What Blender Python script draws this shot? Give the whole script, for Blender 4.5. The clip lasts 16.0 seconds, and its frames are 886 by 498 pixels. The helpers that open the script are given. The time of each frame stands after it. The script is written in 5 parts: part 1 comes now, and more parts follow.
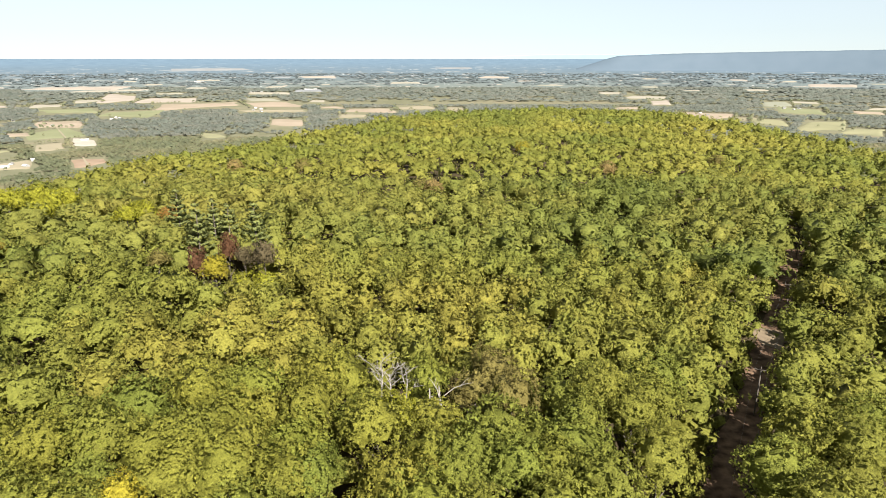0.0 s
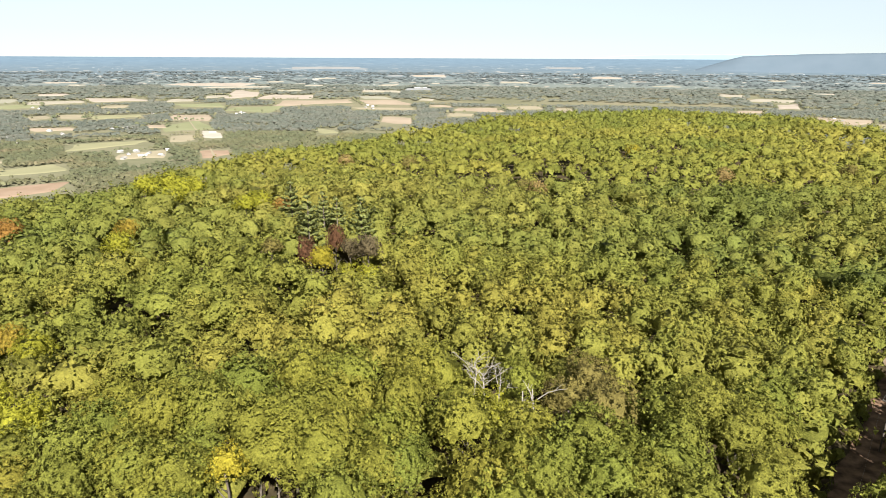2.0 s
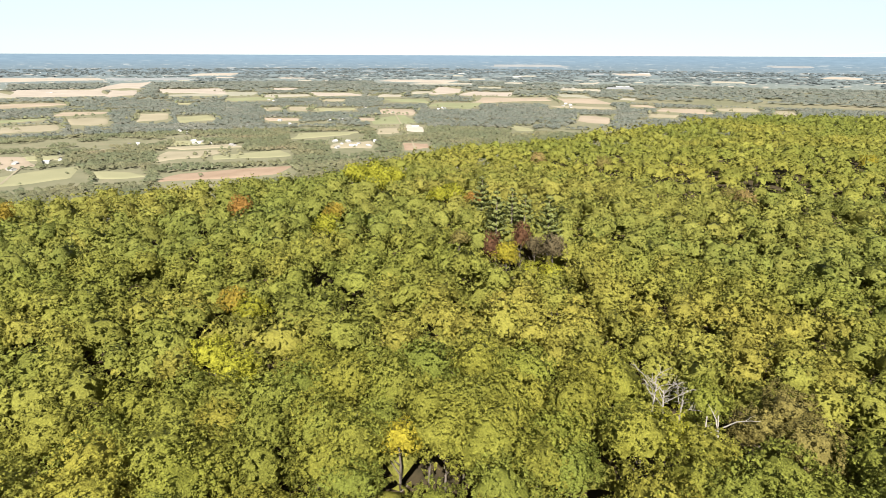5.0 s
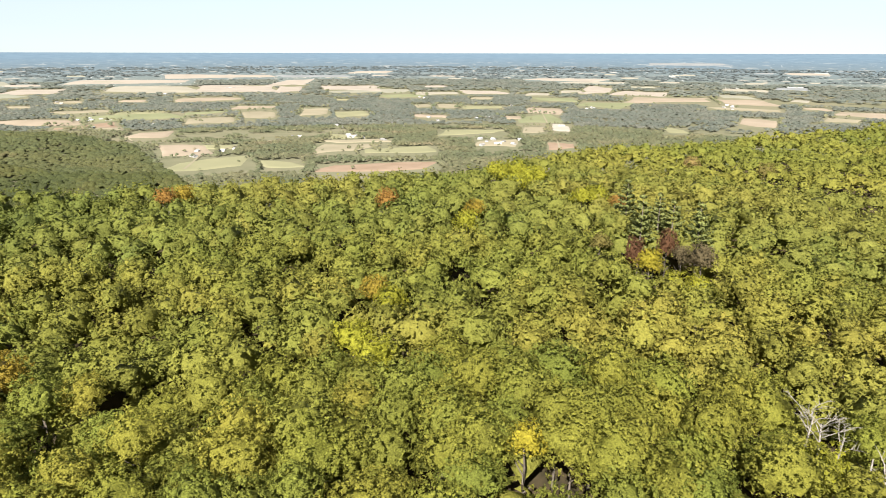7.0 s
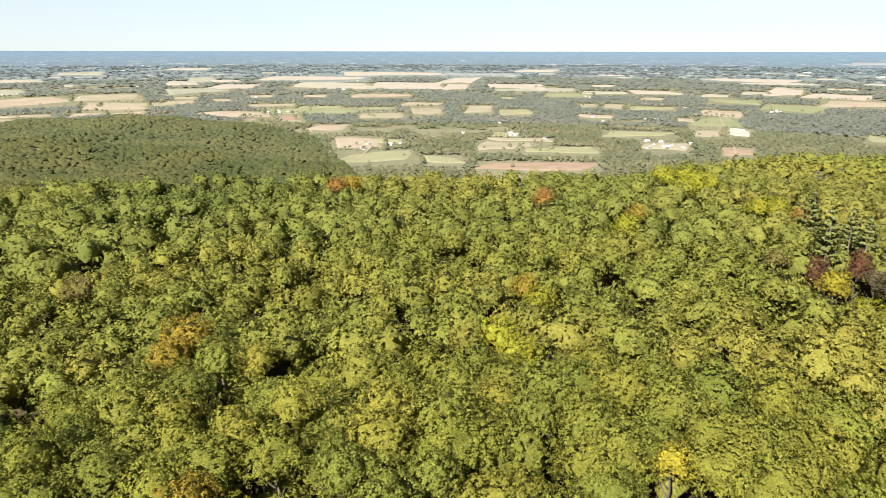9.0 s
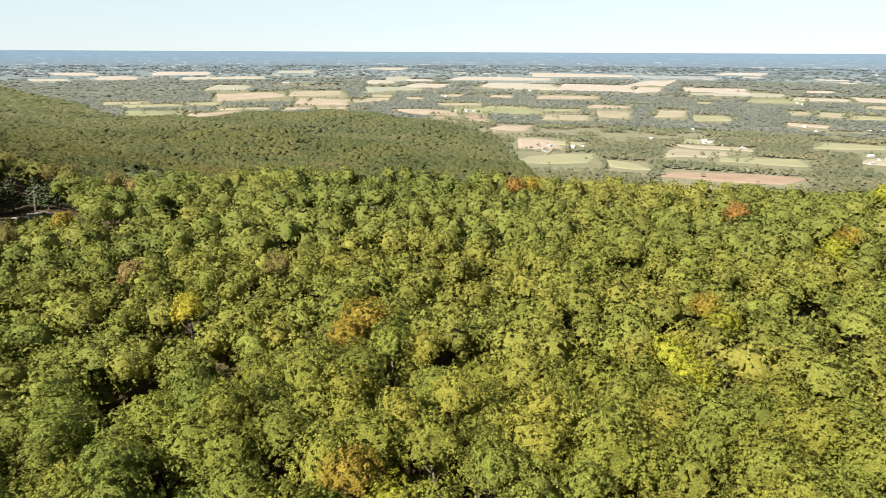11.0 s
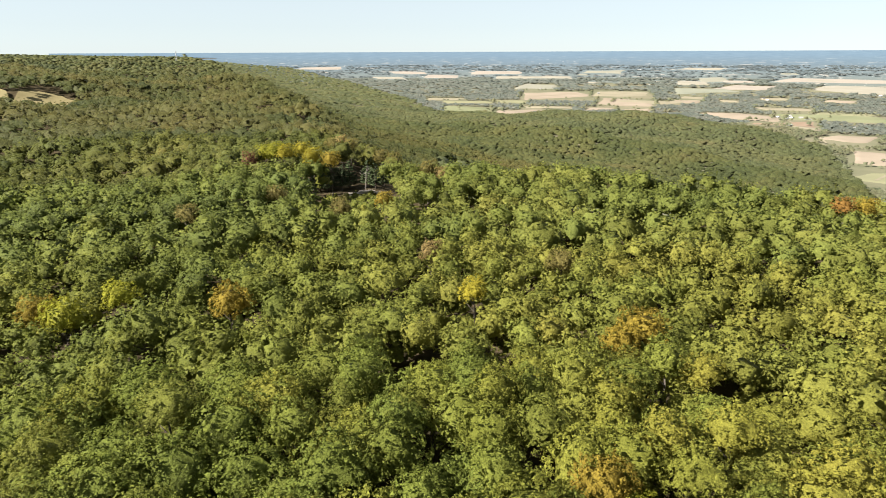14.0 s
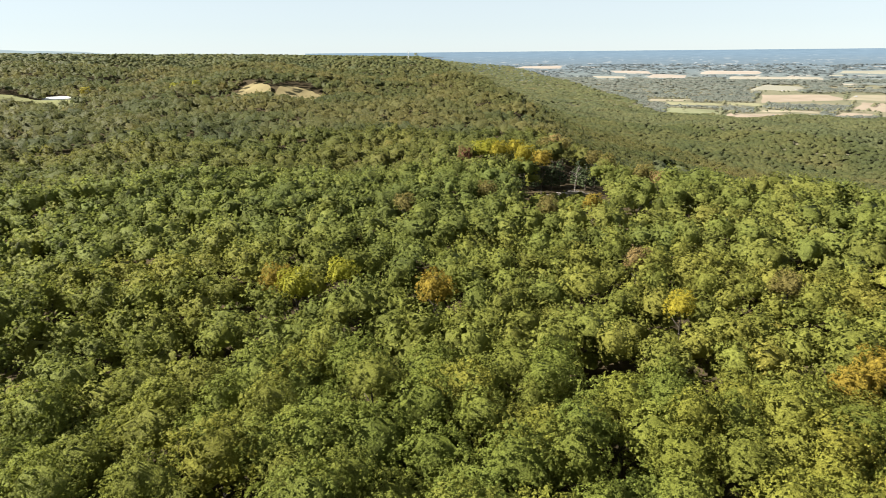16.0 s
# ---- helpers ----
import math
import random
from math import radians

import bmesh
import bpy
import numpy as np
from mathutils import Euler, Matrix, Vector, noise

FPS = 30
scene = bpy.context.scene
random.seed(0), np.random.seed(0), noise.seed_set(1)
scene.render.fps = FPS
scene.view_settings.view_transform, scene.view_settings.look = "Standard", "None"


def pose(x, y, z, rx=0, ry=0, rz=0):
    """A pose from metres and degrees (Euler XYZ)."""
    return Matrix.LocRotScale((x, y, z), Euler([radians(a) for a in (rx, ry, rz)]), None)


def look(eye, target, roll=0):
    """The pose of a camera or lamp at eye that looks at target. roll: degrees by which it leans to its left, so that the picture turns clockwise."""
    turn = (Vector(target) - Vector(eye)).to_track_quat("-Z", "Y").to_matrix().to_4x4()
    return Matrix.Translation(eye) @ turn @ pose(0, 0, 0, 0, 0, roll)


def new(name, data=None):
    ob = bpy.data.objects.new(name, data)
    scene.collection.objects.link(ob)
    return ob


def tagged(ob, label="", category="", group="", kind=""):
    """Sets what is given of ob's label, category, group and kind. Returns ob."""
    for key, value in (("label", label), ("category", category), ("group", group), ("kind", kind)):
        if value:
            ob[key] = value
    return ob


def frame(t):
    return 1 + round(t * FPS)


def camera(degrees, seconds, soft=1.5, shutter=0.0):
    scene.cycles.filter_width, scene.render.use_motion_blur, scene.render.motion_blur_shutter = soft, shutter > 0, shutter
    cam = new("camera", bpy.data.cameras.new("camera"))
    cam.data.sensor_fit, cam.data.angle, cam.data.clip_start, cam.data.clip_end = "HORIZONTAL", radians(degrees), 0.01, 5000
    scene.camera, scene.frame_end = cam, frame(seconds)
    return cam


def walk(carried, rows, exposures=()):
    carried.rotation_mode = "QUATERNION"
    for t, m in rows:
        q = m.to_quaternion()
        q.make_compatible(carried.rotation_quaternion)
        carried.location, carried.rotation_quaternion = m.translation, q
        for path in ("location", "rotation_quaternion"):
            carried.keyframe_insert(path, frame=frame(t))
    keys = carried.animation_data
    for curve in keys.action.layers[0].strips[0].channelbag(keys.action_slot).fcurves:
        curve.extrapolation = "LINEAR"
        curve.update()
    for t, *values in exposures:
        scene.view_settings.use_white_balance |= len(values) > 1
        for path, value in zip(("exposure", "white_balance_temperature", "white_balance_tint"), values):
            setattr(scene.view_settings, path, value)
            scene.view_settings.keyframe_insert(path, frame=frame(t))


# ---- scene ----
from math import pi, sin, cos, tan, atan2

EYE = 63.0            # camera height over the ground under it
PLAIN = -100.0        # valley floor
RIM = 4900.0          # radius of the modelled land

# ---- camera: it hovers in one place and turns to the left ----
cam = camera(70.155, 16.0, soft=0.9, shutter=0.25)
TURNS = [  # seconds, heading, pitch, roll
    (0, 0.00, -16.74, 0.00), (0.5, 2.31, -16.73, 0.03), (1, 4.66, -16.76, 0.08), (1.5, 7.03, -16.79, 0.15),
    (2, 9.49, -16.80, 0.27), (2.5, 12.03, -16.84, 0.33), (3.2, 15.83, -16.91, 0.28), (4.2, 21.85, -16.99, 0.25),
    (5.3, 28.80, -17.07, 0.22), (6, 33.31, -17.13, 0.18), (6.5, 36.59, -17.18, 0.16), (7, 39.91, -17.22, 0.12),
    (7.5, 43.27, -17.25, 0.08), (8, 46.74, -17.29, 0.08), (8.5, 50.44, -17.33, 0.09), (9.2, 56.03, -17.38, 0.08),
    (10.2, 64.15, -17.37, 0.16), (11.3, 73.23, -17.32, 0.24), (12, 79.42, -17.35, 0.05), (12.5, 83.91, -17.35, -0.05),
    (13, 88.12, -17.34, -0.13), (13.5, 92.62, -17.33, -0.18), (14, 97.23, -17.33, -0.23), (14.5, 101.91, -17.31, -0.28),
    (15, 106.71, -17.30, -0.42), (15.5, 111.56, -17.30, -0.50), (16, 116.36, -17.30, -0.53)]
walk(cam, [(t, pose(0, 0, EYE, 90 + p, 0, h) @ pose(0, 0, 0, 0, 0, r)) for t, h, p, r in TURNS],
     exposures=[(0, 2.45), (16, 2.45)])

# ---- daylight ----
SUN_HEADING, SUN_HEIGHT = -152.0, 39.0
world = bpy.data.worlds.new("clear_sky")
scene.world = world
world.use_nodes = True
nt = world.node_tree
sky = nt.nodes.new("ShaderNodeTexSky")
sky.sky_type, sky.sun_disc = "NISHITA", False
sky.sun_elevation, sky.sun_rotation = radians(SUN_HEIGHT), radians(-SUN_HEADING)
sky.air_density, sky.dust_density, sky.ozone_density = 0.8, 0.1, 3.0
pale = nt.nodes.new("ShaderNodeHueSaturation")
pale.inputs["Saturation"].default_value = 0.56
nt.links.new(sky.outputs[0], pale.inputs["Color"])
cool = nt.nodes.new("ShaderNodeMix")
cool.data_type, cool.blend_type = "RGBA", "MULTIPLY"
cool.inputs[0].default_value, cool.inputs[7].default_value = 1.0, (0.94, 1.0, 1.035, 1)
nt.links.new(pale.outputs[0], cool.inputs[6])
haze = nt.nodes.new("ShaderNodeMix")   # a thin even veil over the whole sky
haze.data_type = "RGBA"
haze.inputs[0].default_value, haze.inputs[7].default_value = 0.6, (6.4, 7.15, 7.3, 1)
nt.links.new(cool.outputs[2], haze.inputs[6])
nt.links.new(haze.outputs[2], nt.nodes["Background"].inputs[0])
nt.nodes["Background"].inputs[1].default_value = 0.0245
sun = new("sun", bpy.data.lights.new("sun", "SUN"))
sun.data.energy, sun.data.angle, sun.data.color = 4.5, radians(0.5), (1.0, 0.95, 0.86)
sh, se = radians(SUN_HEADING), radians(SUN_HEIGHT)
sun.matrix_world = look((-sin(sh) * cos(se) * 100, cos(sh) * cos(se) * 100, sin(se) * 100 + 50), (0, 0, 50))

# ---- materials ----


def material(name, rough=0.8, spec=0.3):
    m = bpy.data.materials.new(name)
    m.use_nodes = True
    b = m.node_tree.nodes["Principled BSDF"]
    b.inputs["Roughness"].default_value = rough
    b.inputs["Specular IOR Level"].default_value = spec
    return m, m.node_tree.nodes, m.node_tree.links, b


def ramp(n, stops, mode="LINEAR"):
    r = n.new("ShaderNodeValToRGB")
    r.color_ramp.interpolation = mode
    e = r.color_ramp.elements
    while len(e) < len(stops):
        e.new(0.5)
    for k, (p, c) in enumerate(stops):
        e[k].position, e[k].color = p, (*c, 1)
    return r


def value(n, l, op, a, b):
    q = n.new("ShaderNodeMath")
    q.operation = op
    for k, s in enumerate((a, b)):
        if isinstance(s, (int, float)):
            q.inputs[k].default_value = s
        else:
            l.new(s, q.inputs[k])
    return q.outputs[0]


def mix(n, l, kind, fac, a, b):
    q = n.new("ShaderNodeMix")
    q.data_type, q.blend_type = "RGBA", kind
    for k, s in ((0, fac), (6, a), (7, b)):
        if isinstance(s, (int, float)):
            q.inputs[k].default_value = s
        elif isinstance(s, tuple):
            q.inputs[k].default_value = (*s, 1)
        else:
            l.new(s, q.inputs[k])
    return q.outputs[2]


def noise_tex(n, l, scale, detail=3.0, where=None):
    q = n.new("ShaderNodeTexNoise")
    q.inputs["Scale"].default_value, q.inputs["Detail"].default_value = scale, detail
    if where is None:
        where = n.new("ShaderNodeNewGeometry").outputs["Position"]
    l.new(where, q.inputs["Vector"])
    return q.outputs["Fac"]


def real(stops, f=0.68):
    """Colours brought down to the reflectance of leaves and soil in the open."""
    return [(p, tuple(v * f for v in c)) for p, c in stops]


def foliage(name, stops, joined=False, lively=0.24, through_light=0.42, grain=1.0, gloss=0.07, speck=1.8):
    """Leaves: hue by tree, brightness by leaf clump, and a slow drift over the hill."""
    m, n, l, b = material(name, 0.52, gloss)
    if joined:
        a = n.new("ShaderNodeAttribute")
        a.attribute_name = "tint"
        pick = a.outputs["Fac"]
    else:
        pick = value(n, l, "ADD", value(n, l, "MULTIPLY", n.new("ShaderNodeObjectInfo").outputs["Random"], 0.5), 0.25)
    geo = n.new("ShaderNodeNewGeometry")
    drift = noise_tex(n, l, 0.012, 2.0, geo.outputs["Position"])
    t = value(n, l, "ADD", value(n, l, "MULTIPLY", pick, 0.75), value(n, l, "MULTIPLY", value(n, l, "SUBTRACT", drift, 0.35), 0.8))
    r = ramp(n, real(stops, 0.95))
    l.new(t, r.inputs[0])
    leaf = value(n, l, "ADD", value(n, l, "MULTIPLY", geo.outputs["Random Per Island"], lively), 1.0 - lively * 0.5)
    fine = n.new("ShaderNodeTexNoise")   # sprays of leaves, from a metre down to a hand's width
    fine.inputs["Scale"].default_value, fine.inputs["Detail"].default_value, fine.inputs["Roughness"].default_value = 1.9 / grain, 3.0, 0.75
    l.new(geo.outputs["Position"], fine.inputs["Vector"])
    leaf = value(n, l, "MULTIPLY", leaf, value(n, l, "MAXIMUM", value(n, l, "ADD", value(n, l, "MULTIPLY", fine.outputs["Fac"], speck), 0.93 - speck * 0.5), 0.3))
    each = value(n, l, "FRACT", value(n, l, "MULTIPLY", pick, 23.0), 0.0)   # one tree paler, the next deeper
    leaf = value(n, l, "MULTIPLY", leaf, value(n, l, "ADD", value(n, l, "MULTIPLY", each, 0.24), 0.88))
    col = n.new("ShaderNodeVectorMath")
    col.operation = "SCALE"
    l.new(r.outputs[0], col.inputs[0])
    l.new(leaf, col.inputs["Scale"])
    l.new(col.outputs[0], b.inputs["Base Color"])
    q = n.new("ShaderNodeBump")
    q.inputs["Strength"].default_value, q.inputs["Distance"].default_value = 0.9, 0.6 * grain
    l.new(fine.outputs["Fac"], q.inputs["Height"])
    l.new(q.outputs[0], b.inputs["Normal"])
    tr = n.new("ShaderNodeBsdfTranslucent")
    l.new(col.outputs[0], tr.inputs[0])
    mx = n.new("ShaderNodeMixShader")
    mx.inputs[0].default_value = through_light
    l.new(b.outputs[0], mx.inputs[1])
    l.new(tr.outputs[0], mx.inputs[2])
    l.new(mx.outputs[0], n["Material Output"].inputs[0])
    return m


GREENS = [(0.0, (0.099, 0.117, 0.022)), (0.3, (0.132, 0.142, 0.023)), (0.6, (0.167, 0.161, 0.026)), (0.85, (0.198, 0.172, 0.028)), (1.0, (0.220, 0.167, 0.032))]
leaf_oak = foliage("oak_leaves", [(p, (c[0] * 1.04, c[1] * 1.04, c[2] * 1.10)) for p, c in GREENS], grain=0.55, speck=2.3)
leaf_oak_green = foliage("green_oak_leaves", [(p, (c[0] * 0.88, c[1] * 0.96, c[2] * 1.10)) for p, c in GREENS], grain=0.55, speck=2.3)
leaf_joined = foliage("canopy_leaves", [(p, (c[0] * 1.0, c[1] * 1.01, c[2] * 1.24)) for p, c in GREENS], True, lively=0.22, grain=0.8, speck=1.8)
# slight haze painted in: bluer and more translucent than the nearer canopy
leaf_ridge = foliage("plateau_edge_leaves", [(p, (c[0] * 1.01, c[1] * 1.05, c[2] * 1.45)) for p, c in GREENS], True, lively=0.2, through_light=0.48, speck=1.7)
# valley leaf colours carry the haze: greyer and bluer band by band
leaf_low = foliage("valley_leaves", [(0.0, (0.098, 0.112, 0.068)), (0.45, (0.120, 0.127, 0.073)), (0.8, (0.146, 0.140, 0.081)), (1.0, (0.174, 0.140, 0.092))], True, 0.2, 0.42, grain=2.0)
leaf_dim = foliage("hazed_valley_leaves", [(0.0, (0.106, 0.121, 0.104)), (0.5, (0.122, 0.133, 0.111)), (1.0, (0.146, 0.144, 0.119))], True, 0.15, 0.42, grain=3.0)
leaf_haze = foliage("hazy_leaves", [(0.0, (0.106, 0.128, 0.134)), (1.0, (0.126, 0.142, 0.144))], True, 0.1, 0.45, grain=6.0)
AUTUMN = {
    "yellow": (0.35, 0.298, 0.034), "gold": (0.30, 0.222, 0.035), "orange": (0.32, 0.175, 0.045), "salmon": (0.27, 0.195, 0.075),
    "red": (0.15, 0.075, 0.040), "purple": (0.145, 0.115, 0.062), "brown": (0.205, 0.172, 0.052), "lime": (0.240, 0.236, 0.026)}
# canopy greens dimmed and blued by distance, haze put into leaf colour
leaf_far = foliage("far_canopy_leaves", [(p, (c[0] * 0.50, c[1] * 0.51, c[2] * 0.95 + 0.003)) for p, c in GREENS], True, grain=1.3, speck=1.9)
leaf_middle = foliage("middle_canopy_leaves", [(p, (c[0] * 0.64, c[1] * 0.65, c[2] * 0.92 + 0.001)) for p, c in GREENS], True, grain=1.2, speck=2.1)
leaf_autumn = {k: foliage(k + "_leaves", [(0.0, tuple(x * 0.85 for x in c)), (1.0, tuple(min(1, x * 1.1) for x in c))]) for k, c in ((k, tuple(x * (0.95 if k == "lime" else 0.76) for x in c)) for k, c in AUTUMN.items())}
leaf_pine = foliage("pine_needles", [(0.0, (0.128, 0.146, 0.048)), (1.0, (0.158, 0.168, 0.056))], lively=0.5, through_light=0.35)
leaf_fir = foliage("dark_needles", [(0.0, (0.040, 0.058, 0.026)), (1.0, (0.066, 0.084, 0.036))], lively=0.5, through_light=0.1)


def plain_mat(name, a, b, scale=0.4, rough=0.9, bump=0.0):
    m, n, l, p = material(name, rough, 0.02 if rough > 0.85 else 0.2)
    r = ramp(n, real([(0.3, a), (0.7, b)]))
    f = noise_tex(n, l, scale, 5.0)
    l.new(f, r.inputs[0])
    l.new(r.outputs[0], p.inputs["Base Color"])
    if bump:
        q = n.new("ShaderNodeBump")
        q.inputs["Strength"].default_value = bump
        l.new(f, q.inputs["Height"])
        l.new(q.outputs[0], p.inputs["Normal"])
    return m


bark = plain_mat("grey_bark", (0.07, 0.058, 0.046), (0.13, 0.112, 0.092), 3.0, 0.9, 0.4)
dead_wood = plain_mat("bleached_wood", (0.16, 0.145, 0.125), (0.27, 0.245, 0.215), 3.0, 0.85, 0.3)
pole_wood = plain_mat("weathered_pole", (0.06, 0.05, 0.042), (0.10, 0.085, 0.07), 4.0, 0.85)
wire_mat = plain_mat("dull_wire", (0.09, 0.088, 0.085), (0.13, 0.128, 0.125), 2.0, 0.4)
rock = plain_mat("pale_sandstone", (0.20, 0.17, 0.14), (0.34, 0.30, 0.255), 0.8, 0.9, 0.6)
track_dirt = plain_mat("track_dirt", (0.040, 0.026, 0.018), (0.21, 0.135, 0.09), 0.5, 0.95, 0.5)
sand = plain_mat("bare_sand", (0.13, 0.10, 0.07), (0.19, 0.148, 0.10), 0.6, 0.95, 0.3)
# valley haze is mixed lightly into these crop colours
FIELD = {
    "plowed": plain_mat("plowed_soil", (0.180, 0.128, 0.092), (0.232, 0.172, 0.128), 0.03),
    "meadow": plain_mat("pale_meadow", (0.165, 0.162, 0.098), (0.208, 0.198, 0.120), 0.012),
    "hay": plain_mat("mown_hay", (0.185, 0.164, 0.116), (0.238, 0.208, 0.150), 0.012),
    "stubble": plain_mat("stubble_field", (0.200, 0.165, 0.124), (0.262, 0.214, 0.166), 0.012),
    "pasture": plain_mat("green_pasture", (0.140, 0.148, 0.084), (0.176, 0.180, 0.106), 0.012),
    "bare": plain_mat("bare_gravel", (0.26, 0.235, 0.20), (0.32, 0.29, 0.25), 0.05)}
# the same crops past 2.5 km, haze painted into their colour
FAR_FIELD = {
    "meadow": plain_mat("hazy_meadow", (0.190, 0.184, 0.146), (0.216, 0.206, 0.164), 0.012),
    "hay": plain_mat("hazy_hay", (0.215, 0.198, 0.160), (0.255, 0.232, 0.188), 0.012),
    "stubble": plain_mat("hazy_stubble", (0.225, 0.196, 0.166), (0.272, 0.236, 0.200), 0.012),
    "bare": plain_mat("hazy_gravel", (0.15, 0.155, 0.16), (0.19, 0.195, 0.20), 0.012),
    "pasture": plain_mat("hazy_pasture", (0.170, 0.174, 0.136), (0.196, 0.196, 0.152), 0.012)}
white_wall = plain_mat("white_siding", (0.26, 0.255, 0.245), (0.34, 0.335, 0.32), 0.2, 0.7)
pale_roof = plain_mat("pale_metal_roof", (0.28, 0.28, 0.28), (0.38, 0.38, 0.38), 0.1, 0.5)
grey_roof = plain_mat("grey_shingles", (0.16, 0.155, 0.15), (0.26, 0.25, 0.24), 0.3, 0.9)
steel = plain_mat("galvanised_steel", (0.35, 0.36, 0.37), (0.48, 0.49, 0.50), 0.5, 0.5)

# ---- land ----
EDGE = [  # heading, radius at which the plateau breaks off
    (-140, 4950), (-122, 1500), (-95, 620), (-70, 430), (-50, 380), (-36, 400), (-29, 490), (-20, 620), (-10, 665), (0, 625), (9, 480), (19, 392), (28, 330),
    (36, 266), (45, 258), (60, 252), (75, 256), (90, 262), (100, 268), (105, 330), (108, 480), (111, 760), (113.5, 1150), (115.2, 1700),
    (116.8, 2500), (118, 3600), (118.6, 4950)]


def polar(h, r):
    h = np.radians(h)
    return np.stack([-np.sin(h) * r, np.cos(h) * r], -1)


EDGE_XY = polar(np.array([e[0] for e in EDGE], float), np.array([e[1] for e in EDGE], float))
EDGE_H = np.array([e[0] for e in EDGE], float)
EDGE_R = np.array([e[1] for e in EDGE], float)


def heading(x, y):
    h = np.degrees(np.arctan2(-x, y))
    return np.where(h < -140, h + 360, h)


def edge_radius(h):
    return np.where(h > 118.6, 1e5, np.interp(h, EDGE_H, EDGE_R))


def edge_distance(x, y):
    """How far a place lies outside the plateau's edge (0 inside)."""
    p = np.stack([x, y], -1)
    best = np.full(np.shape(x), 1e9)
    for a, b in zip(EDGE_XY[:-1], EDGE_XY[1:]):
        ab = b - a
        t = np.clip(((p - a) @ ab) / (ab @ ab), 0, 1)
        best = np.minimum(best, np.linalg.norm(p - a - t[..., None] * ab, axis=-1))
    return np.where(np.hypot(x, y) <= edge_radius(heading(x, y)), 0.0, best)


def step(t):
    t = np.clip(t, 0, 1)
    return t * t * (3 - 2 * t)


def plain_z(r):
    """The valley floor; past 2.5 km it is drawn together, so that it meets the horizon at the rim."""
    far = EYE - (EYE - PLAIN) * (r / 2500.0) * (1 - (r - 2500.0) / 2400.0)
    return np.where(r < 2500, PLAIN, far)


def ground_z(x, y):
    x, y = np.asarray(x, float), np.asarray(y, float)
    r, h = np.hypot(x, y), heading(x, y)
    rise = np.interp(h, [-140, 112, 118, 123, 132, 150, 220], [24, 24, 24, 29, 44, 58, 58])
    plateau = rise * step((r - 500) / 3000.0) + 2.0 * np.sin(x * 0.021 + 1) * np.cos(y * 0.017) * step(r / 150)
    plateau = plateau + 13.0 * np.sin(x * 0.0131 + 0.7) * np.sin(y * 0.0157 + 2.1) * step((r - 330) / 500) * step((h - 98) / 14) * step((3000 - r) / 1500)
    plateau = plateau + 3.2 * np.sin(x * 0.047 + y * 0.011) * np.sin(y * 0.052 + 0.4) * step((r - 300) / 200) * step((h - 98) / 10)
    lip = np.interp(h, [118, 124, 128, 131, 134, 140, 146, 160], [640, 660, 705, 760, 870, 900, 930, 960])   # a terrace with glades on its brow
    plateau = plateau + 15.0 * step((r - lip) / 130) * step((h - 119) / 5) * step((2700 - r) / 1300)
    low = plain_z(r) + 7.0 * np.sin(x * 0.017) * np.cos(y * 0.021 + 1.3) * step((h - 60) / 12) * step((2300 - r) / 700)
    foot = 29 * np.exp(-((h - 82) / 13) ** 2 - ((r - 1380) / 260) ** 2) + 5 * np.exp(-((h - 98) / 9) ** 2 - ((r - 1500) / 420) ** 2)
    low = low + foot
    plateau = np.where((r > 3000) & (h < 118.6), np.maximum(plateau, low - 2.0), plateau)
    s = 1 - (1 - np.clip(edge_distance(x, y) / 470.0, 0, 1)) ** 2
    return plateau * (1 - s) + low * s


def squeeze(d):
    """True distance to modelled radius, and the scale there."""
    d = np.asarray(d, float)
    r = np.where(d < 2500, d, 2500 + 2400 * (1 - 2500 / np.maximum(d, 2500)))
    return r, r / d


def spot(h, d):
    r, s = squeeze(d)
    x, y = polar(h, float(r))
    return float(x), float(y), float(ground_z(x, y)), float(s)


# ---- mesh helpers ----
def mesh_of(name, verts, faces, mats, tint=None, smooth=False, normals=None):
    verts, faces = np.asarray(verts, np.float32), np.asarray(faces, np.int32)
    k = faces.shape[1]
    me = bpy.data.meshes.new(name)
    me.vertices.add(len(verts))
    me.vertices.foreach_set("co", verts.ravel())
    me.loops.add(faces.size)
    me.loops.foreach_set("vertex_index", faces.ravel())
    me.polygons.add(len(faces))
    me.polygons.foreach_set("loop_start", np.arange(0, faces.size, k, dtype=np.int32))
    me.polygons.foreach_set("use_smooth", np.full(len(faces), smooth))
    for m in mats:
        me.materials.append(m)
    if tint is not None:
        a = me.attributes.new("tint", "FLOAT", "POINT")
        a.data.foreach_set("value", np.asarray(tint, np.float32))
    if normals is not None:   # leaves shade with the bough they grow on
        a = me.attributes.new("custom_normal", "FLOAT_VECTOR", "POINT")
        a.data.foreach_set("vector", np.asarray(normals, np.float32).ravel())
    me.update(calc_edges=True)
    return me


def part(name, me, parent, label=""):
    ob = new(name, me)
    ob.parent = parent
    return tagged(ob, label) if label else ob


def thing(name, m, label, category, group=""):
    ob = new(name)
    ob.empty_display_size = 0.5
    ob.matrix_world = m
    return tagged(ob, label, category, group)


def from_bm(name, bm, mats, smooth=False):
    me = bpy.data.meshes.new(name)
    bm.to_mesh(me)
    bm.free()
    for m in mats:
        me.materials.append(m)
    if smooth:
        me.polygons.foreach_set("use_smooth", np.full(len(me.polygons), True))
    return me


